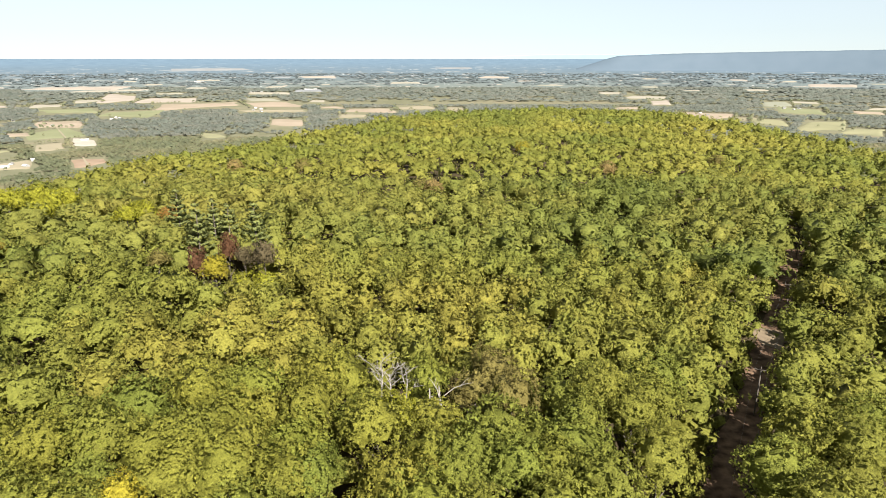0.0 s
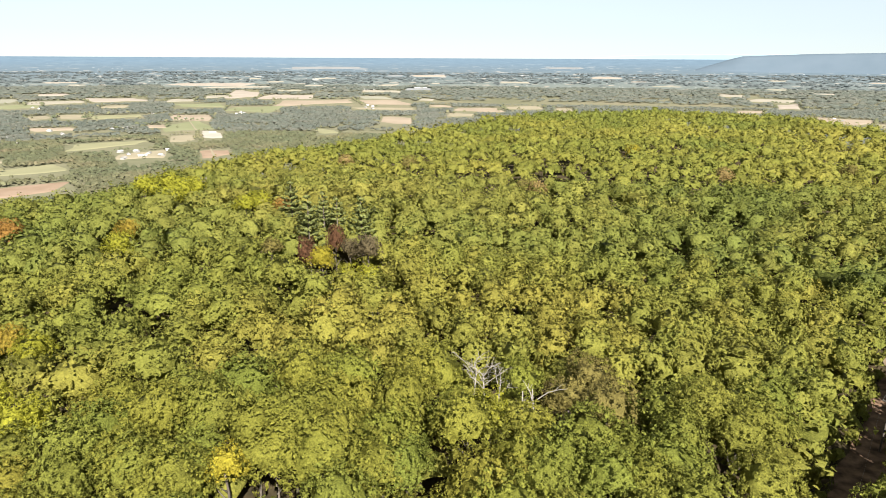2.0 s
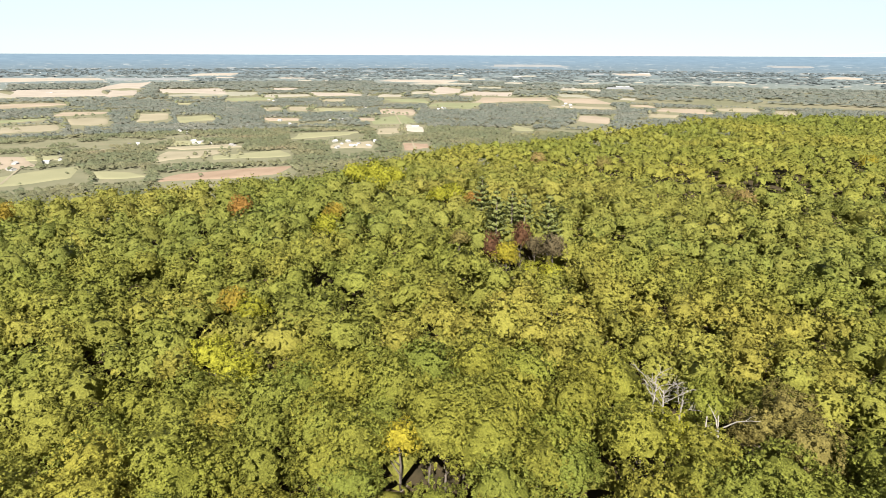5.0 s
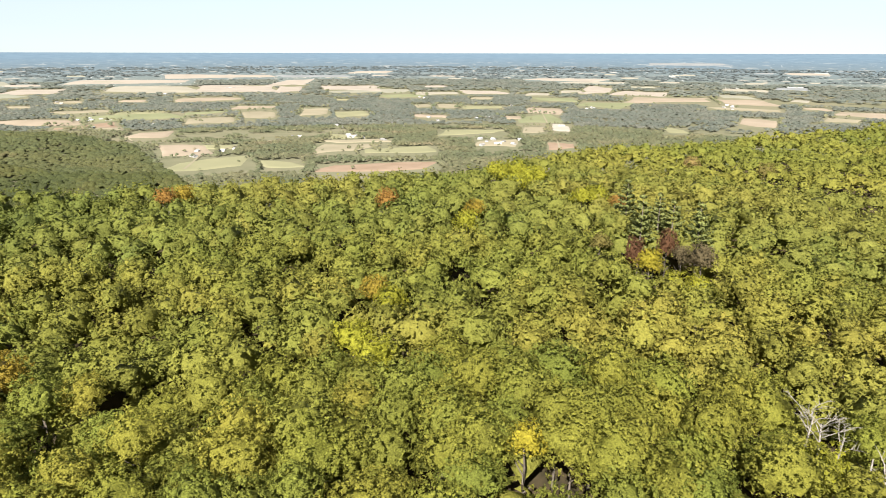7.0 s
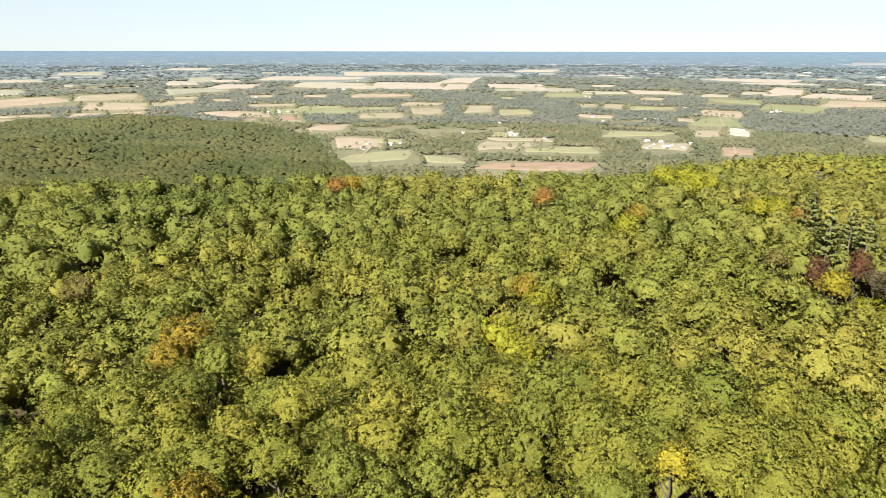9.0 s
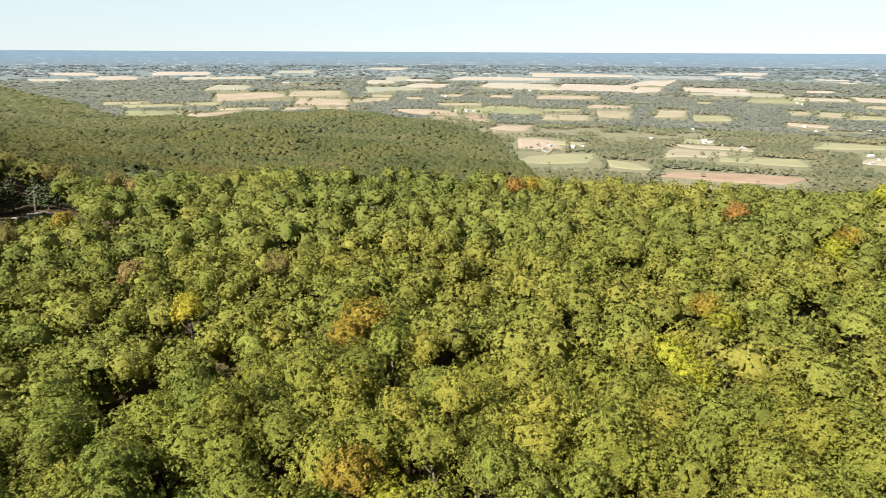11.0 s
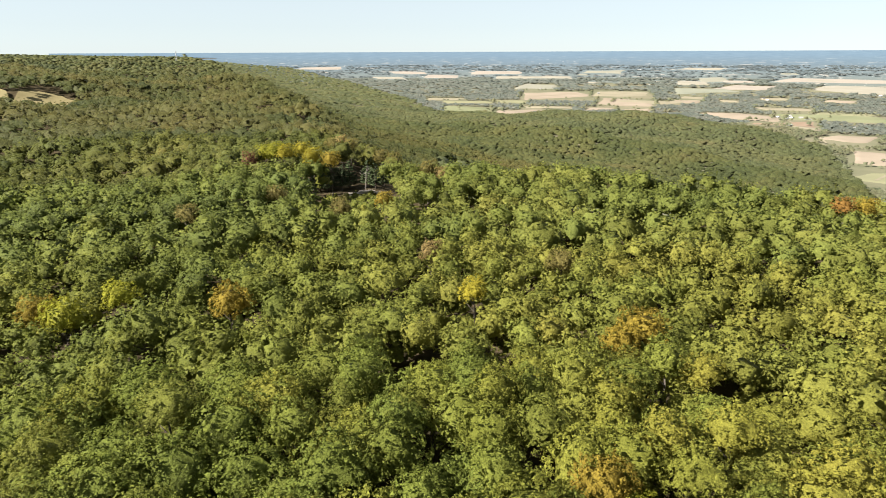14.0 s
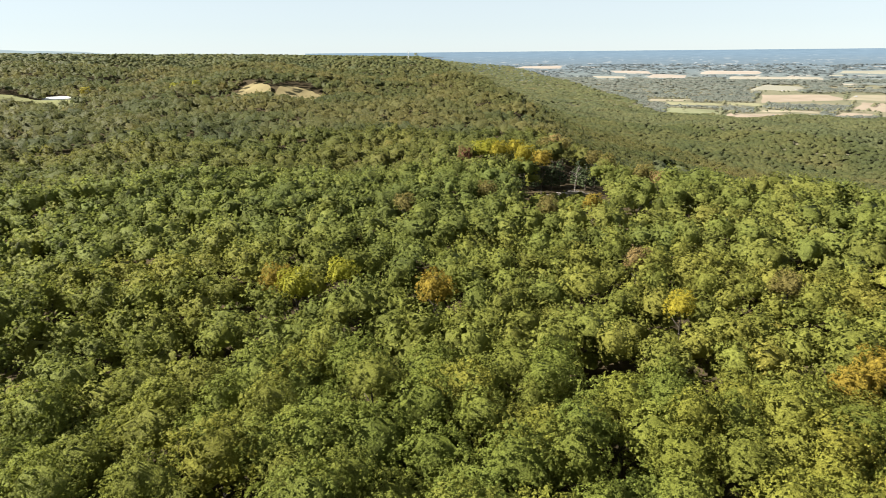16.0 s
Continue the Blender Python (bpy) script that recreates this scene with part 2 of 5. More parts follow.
def box(bm, x0, x1, y0, y1, z0, z1, m=Matrix()):
    v = [bm.verts.new(m @ Vector((x, y, z))) for z in (z0, z1) for x, y in ((x0, y0), (x1, y0), (x1, y1), (x0, y1))]
    for f in ((3, 2, 1, 0), (4, 5, 6, 7), (0, 1, 5, 4), (1, 2, 6, 5), (2, 3, 7, 6), (3, 0, 4, 7)):
        bm.faces.new([v[i] for i in f])


def tube(bm, pts, radii, sides=6):
    rings = []
    for k, (p, r) in enumerate(zip(pts, radii)):
        d = (Vector(pts[min(k + 1, len(pts) - 1)]) - Vector(pts[max(k - 1, 0)])).normalized()
        q = d.to_track_quat("Z", "Y")
        rings.append([bm.verts.new(Vector(p) + q @ Vector((cos(2 * pi * i / sides) * r, sin(2 * pi * i / sides) * r, 0))) for i in range(sides)])
    for a, b in zip(rings[:-1], rings[1:]):
        for i in range(sides):
            bm.faces.new((a[i], a[(i + 1) % sides], b[(i + 1) % sides], b[i]))
    bm.faces.new(rings[-1])


rng = np.random.default_rng(7)
PHI = (1 + 5 ** 0.5) / 2
ICO_V = np.array([(-1, PHI, 0), (1, PHI, 0), (-1, -PHI, 0), (1, -PHI, 0), (0, -1, PHI), (0, 1, PHI), (0, -1, -PHI), (0, 1, -PHI), (PHI, 0, -1), (PHI, 0, 1), (-PHI, 0, -1), (-PHI, 0, 1)]) / (1 + PHI * PHI) ** 0.5
ICO_F = np.array([(0, 11, 5), (0, 5, 1), (0, 1, 7), (0, 7, 10), (0, 10, 11), (1, 5, 9), (5, 11, 4), (11, 10, 2), (10, 7, 6), (7, 1, 8), (3, 9, 4), (3, 4, 2), (3, 2, 6), (3, 6, 8), (3, 8, 9), (4, 9, 5), (2, 4, 11), (6, 2, 10), (8, 6, 7), (9, 8, 1)])


def unit(v):
    return v / np.maximum(np.linalg.norm(v, axis=-1, keepdims=True), 1e-9)


def lobe_places(g, count, radius, height):
    """Centres and radii of the boughs that make a broad crown."""
    a = np.arange(count) * 2.4 + g.uniform(0, 6)
    t = np.sqrt((np.arange(count) + 0.3) / count)
    rr = t * radius * 0.66
    z = height * (1.0 - 0.80 * t ** 2) - radius * 0.42 + g.uniform(-0.4, 0.4, count)
    c = np.stack([np.cos(a) * rr, np.sin(a) * rr, z], -1) + g.normal(0, 0.25, (count, 3))
    return c, radius * g.uniform(0.30, 0.46, count)


def leaf_cards(g, at, out, size):
    """Small four-cornered leaf sprays at the given places, facing roughly outwards."""
    n = len(at)
    nrm = unit(out + g.normal(0, 0.55, (n, 3)))
    u = unit(np.cross(nrm, g.normal(0, 1, (n, 3))))
    w = np.cross(nrm, u)
    s = size * g.uniform(0.7, 1.3, (n, 1))
    k = g.uniform(0.55, 1.0, (n, 1))
    sag = nrm * s * 0.25
    v = np.stack([at - u * s, at - w * s * k + sag, at + u * s, at + w * s * k + sag], 1)
    return v.reshape(-1, 3), np.arange(4 * n).reshape(-1, 4), np.repeat(unit(out + nrm * 0.45), 4, axis=0)


def finer(v, f):
    """Each triangle of a ball into four."""
    mid, out, v = {}, [], [tuple(p) for p in v]

    def half(p, q):
        key = (min(p, q), max(p, q))
        if key not in mid:
            mid[key] = len(v)
            v.append(tuple(unit(np.array(v[p]) + np.array(v[q]))))
        return mid[key]

    for p, q, r in f:
        x, y, z = half(p, q), half(q, r), half(r, p)
        out += [(p, x, z), (q, y, x), (r, z, y), (x, y, z)]
    return np.array(v), np.array(out)


BALL1 = finer(ICO_V, ICO_F)


def lumps(g, ball, c, r, floor=-0.35, scale=1.0, uneven=0.07):
    """The outer skin of a heap of boughs: one closed, bumpy dome."""
    v, f = ball
    f = f[v[f].mean(1)[:, 2] > floor]
    used, f = np.unique(f, return_inverse=True)
    d, f = v[used], f.reshape(-1, 3)
    a = g.uniform(0, 6)
    d = d @ np.array([[cos(a), -sin(a), 0], [sin(a), cos(a), 0], [0, 0, 1]]).T
    o = c.mean(0) * [1, 1, 0] + [0, 0, c[:, 2].min() * 0.5]
    w = c - o
    along = d @ w.T
    disc = r[None] ** 2 - ((w ** 2).sum(1)[None] - along ** 2)
    reach = np.where(disc > 0, along + np.sqrt(np.maximum(disc, 0)), 0.0)
    t = np.maximum(reach.max(1), r.mean() * 1.1) * g.uniform(1 - uneven, 1 + uneven, len(d))
    p = o + d * (t * scale)[:, None]
    fn = np.cross(p[f[:, 1]] - p[f[:, 0]], p[f[:, 2]] - p[f[:, 0]])
    n = np.zeros_like(p)
    for k in range(3):
        np.add.at(n, f[:, k], fn)
    return p, f, unit(unit(n) + 0.25 * d)


def leaf_tris(g, at, out, size, jitter=0.34):
    """Three-cornered leaf sprays, for trees farther off."""
    n = len(at)
    nrm = unit(out + g.normal(0, jitter, (n, 3)))
    u = unit(np.cross(nrm, g.normal(0, 1, (n, 3))))
    w = np.cross(nrm, u)
    s = size * g.uniform(0.65, 1.35, (n, 1))
    k = g.uniform(-0.5, 0.5, (n, 1))
    v = np.stack([at - u * s * 0.9 - w * s * 0.5, at + u * s * 0.9 - w * s * (0.5 + k * 0.4), at + u * s * k + w * s], 1)
    return v.reshape(-1, 3), np.arange(3 * n).reshape(-1, 3), np.repeat(unit(out + nrm * 0.5), 3, axis=0)


def crown_shape(seed, tufts, big, sprays, size, reach=4.8, boughs=9, ball=BALL1, floor=-0.25, inner=0.76, core=0.2, lean=0.0, ragged=0.17):
    """A broadleaf crown, seated with its middle at z = 0: tufts of leaves, set evenly over its boughs, each a small uneven lump
    with sprays standing off it, over a lobed skin that closes the crown from within."""
    g = np.random.default_rng(seed)
    c, r = lobe_places(g, boughs, reach, 5.5 * reach / 5.0)
    r = r * (1.05 if boughs > 4 else 1.35)
    cv, cf, cn = lumps(g, ball, c, r, floor, 1.0, ragged)
    cn = unit(cn + g.normal(0, 0.32, cn.shape))
    tri = cv[cf]
    area = np.linalg.norm(np.cross(tri[:, 1] - tri[:, 0], tri[:, 2] - tri[:, 0]), axis=1)
    pick = g.choice(len(cf), tufts * 5, p=area / area.sum())
    w = g.dirichlet((1, 1, 1), tufts * 5)
    at, out = (tri[pick] * w[..., None]).sum(1), unit((cn[cf[pick]] * w[..., None]).sum(1))
    far, keep = np.full(len(at), 1e9), [0]
    for _ in range(tufts - 1):   # spread them out
        far = np.minimum(far, ((at - at[keep[-1]]) ** 2).sum(1))
        keep.append(int(far.argmax()))
    at, out = at[keep] + g.normal(0, big * 0.42, (tufts, 3)), out[keep]
    rad = big * g.uniform(0.55, 1.35, (tufts, 1)) * g.uniform(0.65, 1.3, (tufts, 3))
    hub = cv.mean(0) * [1, 1, 0.3]
    vs, fs, ns, base = [hub + (cv - hub) * inner], [cf], [cn], len(cv)
    for k in range(tufts):
        q, _ = np.linalg.qr(g.normal(0, 1, (3, 3)))
        d = ICO_V @ (q * [1, 1, np.linalg.det(q)]).T
        f = ICO_F[(d[ICO_F].mean(1) @ out[k]) > core]
        use, f = np.unique(f, return_inverse=True)
        d, f = d[use], f.reshape(-1, 3)
        vs.append(at[k] + d * rad[k] * 0.52 * g.uniform(0.6, 1.4, (len(d), 1)))
        fs.append(f + base)
        ns.append(unit(d + out[k] * 0.65 + g.normal(0, 0.28, d.shape)))
        base += len(d)
    e = unit(g.normal(0, 1, (tufts, sprays, 3)) + out[:, None] * 0.8)
    p = (at[:, None] + e * rad[:, None] * g.uniform(0.6, 1.2, (tufts, sprays, 1))).reshape(-1, 3)
    lv, lf, ln = leaf_tris(g, p, unit(e * 0.9 + out[:, None] * 0.6).reshape(-1, 3), size, 0.55)
    return np.concatenate(vs + [lv]), np.concatenate(fs + [lf + base]), unit(np.concatenate(ns + [ln]) + [0, 0, lean])


def dome(seed, lobes, reach=4.7, rough=0.2, floor=0.0, ball=BALL1):
    """A whole treetop as one bumpy closed shape, for woods far off."""
    g = np.random.default_rng(seed)
    c, r = lobe_places(g, lobes, reach, 5.4 * reach / 5.0)
    p, f, n = lumps(g, ball, c, r * 1.3, floor, 1.0)
    q = p + g.normal(0, rough * reach * 0.35, p.shape)
    fn = np.cross(q[f[:, 1]] - q[f[:, 0]], q[f[:, 2]] - q[f[:, 0]])
    m = np.zeros_like(q)
    for k in range(3):
        np.add.at(m, f[:, k], fn)
    return q, f, unit(unit(m) + 0.2 * n)


def forest(name, templates, x, y, z, scale, tint, mat, label, flat=1.0):
    """Many trees as one joined mesh."""
    vs, fs, ts, ns, base = [], [], [], [], 0
    kind = rng.integers(0, len(templates), len(x))
    turn = rng.uniform(0, 2 * pi, len(x))
    for k, (tv, tf, tn) in enumerate(templates):
        i = np.where(kind == k)[0]
        if not len(i):
            continue
        c, s = np.cos(turn[i])[:, None], np.sin(turn[i])[:, None]
        sc = scale[i][:, None]
        vx = (tv[:, 0] * c - tv[:, 1] * s) * sc + x[i][:, None]
        vy = (tv[:, 0] * s + tv[:, 1] * c) * sc + y[i][:, None]
        vz = tv[:, 2] * sc * flat + z[i][:, None]
        vs.append(np.stack([vx, vy, vz], -1).reshape(-1, 3))
        fs.append((tf[None] + (np.arange(len(i)) * len(tv))[:, None, None]).reshape(-1, 3) + base)
        ts.append(np.repeat(tint[i], len(tv)))
        ns.append(np.stack([tn[:, 0] * c - tn[:, 1] * s, tn[:, 0] * s + tn[:, 1] * c, np.broadcast_to(tn[:, 2], (len(i), len(tv)))], -1).reshape(-1, 3))
        base += len(i) * len(tv)
    ob = new(name, mesh_of(name, np.concatenate(vs), np.concatenate(fs), [mat], np.concatenate(ts), True, np.concatenate(ns)))
    return tagged(ob, label, "forest", kind="stuff")


def scatter(step_m, h0, h1, r0, r1, loose=0.44):
    """Loosely even places in a sector of the land."""
    n = int(r1 / step_m) + 1
    gx, gy = np.meshgrid(np.arange(-n, n + 1), np.arange(-n, n + 1))
    x = (gx + 0.5 * (gy % 2)).ravel() * step_m + rng.uniform(-loose, loose, gx.size) * step_m
    y = gy.ravel() * step_m * 0.9 + rng.uniform(-loose, loose, gx.size) * step_m
    r, h = np.hypot(x, y), heading(x, y)
    k = (r >= r0) & (r < r1) & (h >= h0) & (h < h1)
    return x[k], y[k]


# ---- ground: one sheet out to the horizon ----
def ground_material():
    m, n, l, b = material("forest_floor_and_valley_grass", 0.95, 0.02)
    geo = n.new("ShaderNodeNewGeometry")
    big = noise_tex(n, l, 0.004, 4.0, geo.outputs["Position"])
    small = noise_tex(n, l, 0.25, 5.0, geo.outputs["Position"])
    litter = ramp(n, real([(0.3, (0.030, 0.026, 0.015)), (0.7, (0.075, 0.056, 0.032))]))
    grass = ramp(n, real([(0.36, (0.112, 0.112, 0.070)), (0.50, (0.138, 0.132, 0.086)), (0.64, (0.165, 0.146, 0.100))]))
    l.new(small, litter.inputs[0])
    mid = noise_tex(n, l, 0.03, 4.0, geo.outputs["Position"])
    l.new(value(n, l, "ADD", value(n, l, "MULTIPLY", big, 0.55), value(n, l, "MULTIPLY", mid, 0.45)), grass.inputs[0])
    xyz = n.new("ShaderNodeSeparateXYZ")
    l.new(geo.outputs["Position"], xyz.inputs[0])
    low = n.new("ShaderNodeMapRange")
    low.inputs[1].default_value, low.inputs[2].default_value, low.inputs[3].default_value, low.inputs[4].default_value = -60, -85, 0, 1
    l.new(xyz.outputs["Z"], low.inputs[0])
    l.new(mix(n, l, "MIX", low.outputs[0], litter.outputs[0], grass.outputs[0]), b.inputs["Base Color"])
    return m


def land_ring(radii, hs, lift=0.0):
    hh, rr = np.meshgrid(hs, radii)
    x, y = -np.sin(np.radians(hh)) * rr, np.cos(np.radians(hh)) * rr
    v = np.stack([x, y, ground_z(x, y) + lift], -1).reshape(-1, 3)
    nh = len(hs)
    i, j = np.meshgrid(np.arange(len(radii) - 1), np.arange(nh - 1), indexing="ij")
    a = (i * nh + j).ravel()
    return v, np.stack([a, a + nh, a + nh + 1, a + 1], -1)


radii = np.concatenate([[0.0, 4.0], np.linspace(12, 250, 24), np.geomspace(262, RIM, 80)])
gv, gf = land_ring(radii, np.linspace(-180, 180, 289))
tagged(new("ground", mesh_of("ground", gv, gf, [ground_material()], smooth=True)), "leaf-strewn plateau and dry valley ground out to the horizon", "ground", kind="structure")


def distance_material():
    """Far country: woods, pale fields and towns, with haze painted in, bluer with each kilometre."""
    m, n, l, b = material("far_country", 1.0, 0.0)
    geo = n.new("ShaderNodeNewGeometry")
    xyz = n.new("ShaderNodeSeparateXYZ")
    l.new(geo.outputs["Position"], xyz.inputs[0])
    flat = n.new("ShaderNodeVectorMath")
    flat.operation = "LENGTH"
    cmb = n.new("ShaderNodeCombineXYZ")
    l.new(xyz.outputs["X"], cmb.inputs[0])
    l.new(xyz.outputs["Y"], cmb.inputs[1])
    l.new(cmb.outputs[0], flat.inputs[0])
    dist = flat.outputs["Value"]
    turn = value(n, l, "ARCTAN2", xyz.outputs["X"], xyz.outputs["Y"])
    place = n.new("ShaderNodeCombineXYZ")
    l.new(value(n, l, "MULTIPLY", turn, 44.0), place.inputs[0])
    l.new(value(n, l, "MULTIPLY", dist, 0.016), place.inputs[1])
    a = noise_tex(n, l, 1.0, 6.0, place.outputs[0])
    place2 = n.new("ShaderNodeCombineXYZ")
    l.new(value(n, l, "MULTIPLY", turn, 170.0), place2.inputs[0])
    l.new(value(n, l, "MULTIPLY", dist, 0.034), place2.inputs[1])
    c = noise_tex(n, l, 1.0, 3.0, place2.outputs[0])
    fields = ramp(n, [(0.60, (0.0, 0.0, 0.0)), (0.64, (1.0, 1.0, 1.0))])
    l.new(a, fields.inputs[0])
    towns = ramp(n, [(0.66, (0.0, 0.0, 0.0)), (0.70, (1.0, 1.0, 1.0))])
    l.new(c, towns.inputs[0])
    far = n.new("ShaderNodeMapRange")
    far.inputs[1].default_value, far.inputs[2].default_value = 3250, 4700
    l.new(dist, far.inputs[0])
    # each colour ramp runs into haze blue as distance grows
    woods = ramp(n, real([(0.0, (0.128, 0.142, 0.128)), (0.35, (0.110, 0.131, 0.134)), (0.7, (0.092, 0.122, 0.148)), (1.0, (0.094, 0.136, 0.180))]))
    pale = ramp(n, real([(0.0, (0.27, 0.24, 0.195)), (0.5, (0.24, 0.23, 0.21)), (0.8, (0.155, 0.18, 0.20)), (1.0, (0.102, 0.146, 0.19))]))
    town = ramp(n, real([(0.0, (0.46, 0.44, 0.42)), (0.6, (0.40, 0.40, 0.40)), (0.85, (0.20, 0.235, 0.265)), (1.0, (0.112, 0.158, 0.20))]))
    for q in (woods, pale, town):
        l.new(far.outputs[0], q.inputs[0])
    col = mix(n, l, "MIX", fields.outputs[0], woods.outputs[0], pale.outputs[0])
    col = mix(n, l, "MIX", towns.outputs[0], col, town.outputs[0])
    shade = ramp(n, [(0.36, (0.90, 0.91, 0.92)), (0.60, (1.04, 1.03, 1.03))])
    place3 = n.new("ShaderNodeCombineXYZ")
    l.new(value(n, l, "MULTIPLY", turn, 60.0), place3.inputs[0])
    l.new(value(n, l, "MULTIPLY", dist, 0.028), place3.inputs[1])
    l.new(noise_tex(n, l, 1.0, 4.0, place3.outputs[0]), shade.inputs[0])
    l.new(mix(n, l, "MULTIPLY", 1.0, col, shade.outputs[0]), b.inputs["Base Color"])
    return m


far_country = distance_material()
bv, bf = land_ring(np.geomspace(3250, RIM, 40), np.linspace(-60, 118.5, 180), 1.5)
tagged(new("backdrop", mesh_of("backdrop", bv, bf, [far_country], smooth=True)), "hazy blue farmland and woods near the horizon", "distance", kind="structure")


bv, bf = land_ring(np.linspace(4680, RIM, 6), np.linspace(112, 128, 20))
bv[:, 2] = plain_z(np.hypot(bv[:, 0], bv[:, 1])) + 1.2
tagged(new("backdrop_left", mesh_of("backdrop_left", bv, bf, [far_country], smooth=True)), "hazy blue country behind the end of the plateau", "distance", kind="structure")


def far_ridge(name, h0, h1, r, tops, mat, label, depth=1.0):
    """A long level mountain, many kilometres off."""
    hs = np.linspace(h0, h1, 90)
    top = EYE + r * np.tan(np.radians(np.interp(np.linspace(0, 1, 90), np.linspace(0, 1, len(tops)), tops)))
    top = top + np.array([noise.noise(Vector((h * 0.9, r, 0))) * 3 for h in hs])
    rows = []
    for dr, f in ((-130 * depth, -0.02), (-70 * depth, 0.45), (-25 * depth, 0.85), (0, 1.0), (60, 0.7)):
        base = plain_z(np.array(r + min(dr, 0))) - 4
        p = polar(hs, r + dr)
        rows.append(np.stack([p[:, 0], p[:, 1], base + (top - base) * f], -1))
    v = np.concatenate(rows)
    i, j = np.meshgrid(np.arange(4), np.arange(89), indexing="ij")
    a = (i * 90 + j).ravel()
    ob = new(name, mesh_of(name, v, np.stack([a, a + 1, a + 91, a + 90], -1), [mat], smooth=True))
    return tagged(ob, label, "distance", kind="structure")


# mountain colours are the blue of the air in front, painted on
ridge_blue = plain_mat("haze_blue_mountain", (0.082, 0.110, 0.140), (0.091, 0.119, 0.150), 0.01)
ridge_pale = plain_mat("pale_hazed_mountain", (0.20, 0.27, 0.315), (0.22, 0.29, 0.335), 0.01)
far_ridge("backdrop_ridge", -60, -11, 4400, [0.8, 0.79, 0.78, 0.77, 0.75, 0.73, 0.70, 0.66, 0.61, 0.56, 0.50, 0.42, 0.27, -0.9], ridge_blue, "long level haze-blue mountain on the horizon")
ridge_left, _, _, b_ = material("haze_glow_hills", 1.0, 0.0)   # emission on these hills stands in for kilometres of lit air
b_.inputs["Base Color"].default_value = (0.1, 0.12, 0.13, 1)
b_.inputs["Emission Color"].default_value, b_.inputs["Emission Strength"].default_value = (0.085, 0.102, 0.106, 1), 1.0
far_ridge("backdrop_ridge_left", 141, 165, 4905, [0.0, 0.12, 0.31, 0.35, 0.40, 0.53, 0.55, 0.55, 0.54, 0.53, 0.5, 0.45, 0.4], ridge_left, "self-lit pale far hill on the skyline", 0.05)
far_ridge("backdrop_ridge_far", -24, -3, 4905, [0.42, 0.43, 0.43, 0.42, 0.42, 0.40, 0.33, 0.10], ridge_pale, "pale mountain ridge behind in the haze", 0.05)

# ---- clearings, track and marked trees ----
TRACK = np.array([polar(h, r) for h, r in ((150, 60), (-5, 45), (-27.6, 89), (-28.3, 103), (-28.8, 123), (-29.4, 143), (-29.6, 163), (-30, 188), (-30.1, 223), (-30.2, 238))])
TRACK[0], TRACK[1] = (-45.0, -52.0), (-10.0, 4.0)


def track_distance(x, y):
    p = np.stack([x, y], -1)
    best = np.full(np.shape(x), 1e9)
    for a, b in zip(TRACK[:-1], TRACK[1:]):
        ab = b - a
        t = np.clip(((p - a) @ ab) / (ab @ ab), 0, 1)
        best = np.minimum(best, np.linalg.norm(p - a - t[..., None] * ab, axis=-1))
    return best


CLEARINGS = [  # heading, distance, half width, half depth
    # the last is a gap added to let sun onto the sand patch
    (105.2, 250, 19, 58), (151.0, 918, 46, 62), (147.1, 918, 19, 62), (128.8, 815, 33, 44), (132.7, 850, 22, 36), (20.3, 162, 6, 7), (-33.0, 152, 6, 8)]
MARKED = []   # heading, distance, crown radius, colour, height over the usual canopy
MARKED += [  # trees round the pines and along the plateau edge
    (20.9, 148, 3.3, "yellow", 1.2), (22.2, 158, 2.6, "red", -0.3), (19.6, 167, 2.8, "red", 1.5), (16.6, 160, 4.3, "purple", 0.8), (25.4, 165, 2.8, "brown", -1), (21.4, 141, 3.4, "lime", -4.6),
    (18.6, 150, 3.6, "lime", -4.8), (16.4, 150, 3.6, "lime", -4.2), (18.3, 163, 2.4, "purple", -1.5), (20.6, 158, 2.8, "brown", -4), (0.9, 247, 4.6, "salmon", 0.5), (2.2, 250, 3.6, "brown", 0),
    (26, 222, 4.6, "lime", 0), (27.3, 214, 3.8, "lime", 0), (24, 214, 3.4, "orange", -1), (-5, 95, 4.4, "brown", -1), (-3.2, 88, 4, "brown", -1.5), (-7, 86, 4.6, "brown", -0.5),
    (4.6, 80, 3.8, "lime", -2)]
MARKED += [  # single trees far over the plateau
    (-7.1, 352, 4.4, "yellow", 0), (12.6, 300, 4.2, "brown", 0), (18.4, 318, 4.4, "salmon", 0), (-14.6, 300, 4.4, "salmon", 0), (-23.5, 342, 4, "brown", 0)]
MARKED += [  # limes and golds over the middle of the wood
    (35.2, 246, 4.2, "lime", 3), (33, 228, 4.4, "lime", 1), (33.4, 245, 4.8, "lime", 4), (32.3, 238, 4.6, "lime", 2), (34.3, 240, 4.2, "lime", 2), (31.2, 244, 4, "lime", 1),
    (45.1, 208, 3.8, "orange", 0), (64.1, 236, 4, "orange", 0), (62.6, 240, 4, "gold", 0), (78.4, 110, 4.8, "gold", 2.6), (80.2, 105, 3.8, "gold", 0.4), (37.6, 176, 4.2, "lime", 1),
    (31.4, 71, 2.6, "yellow", -0.5), (45.2, 121, 3.6, "lime", 0), (46.4, 128, 3.6, "gold", -0.5), (48.8, 106, 4.4, "lime", -1), (46.8, 98, 4, "lime", -1), (80.4, 64, 4, "gold", 0.5),
    (76.2, 60, 3.4, "lime", -1), (86, 150, 3.6, "brown", 0), (36.8, 192, 3.6, "gold", 0)]
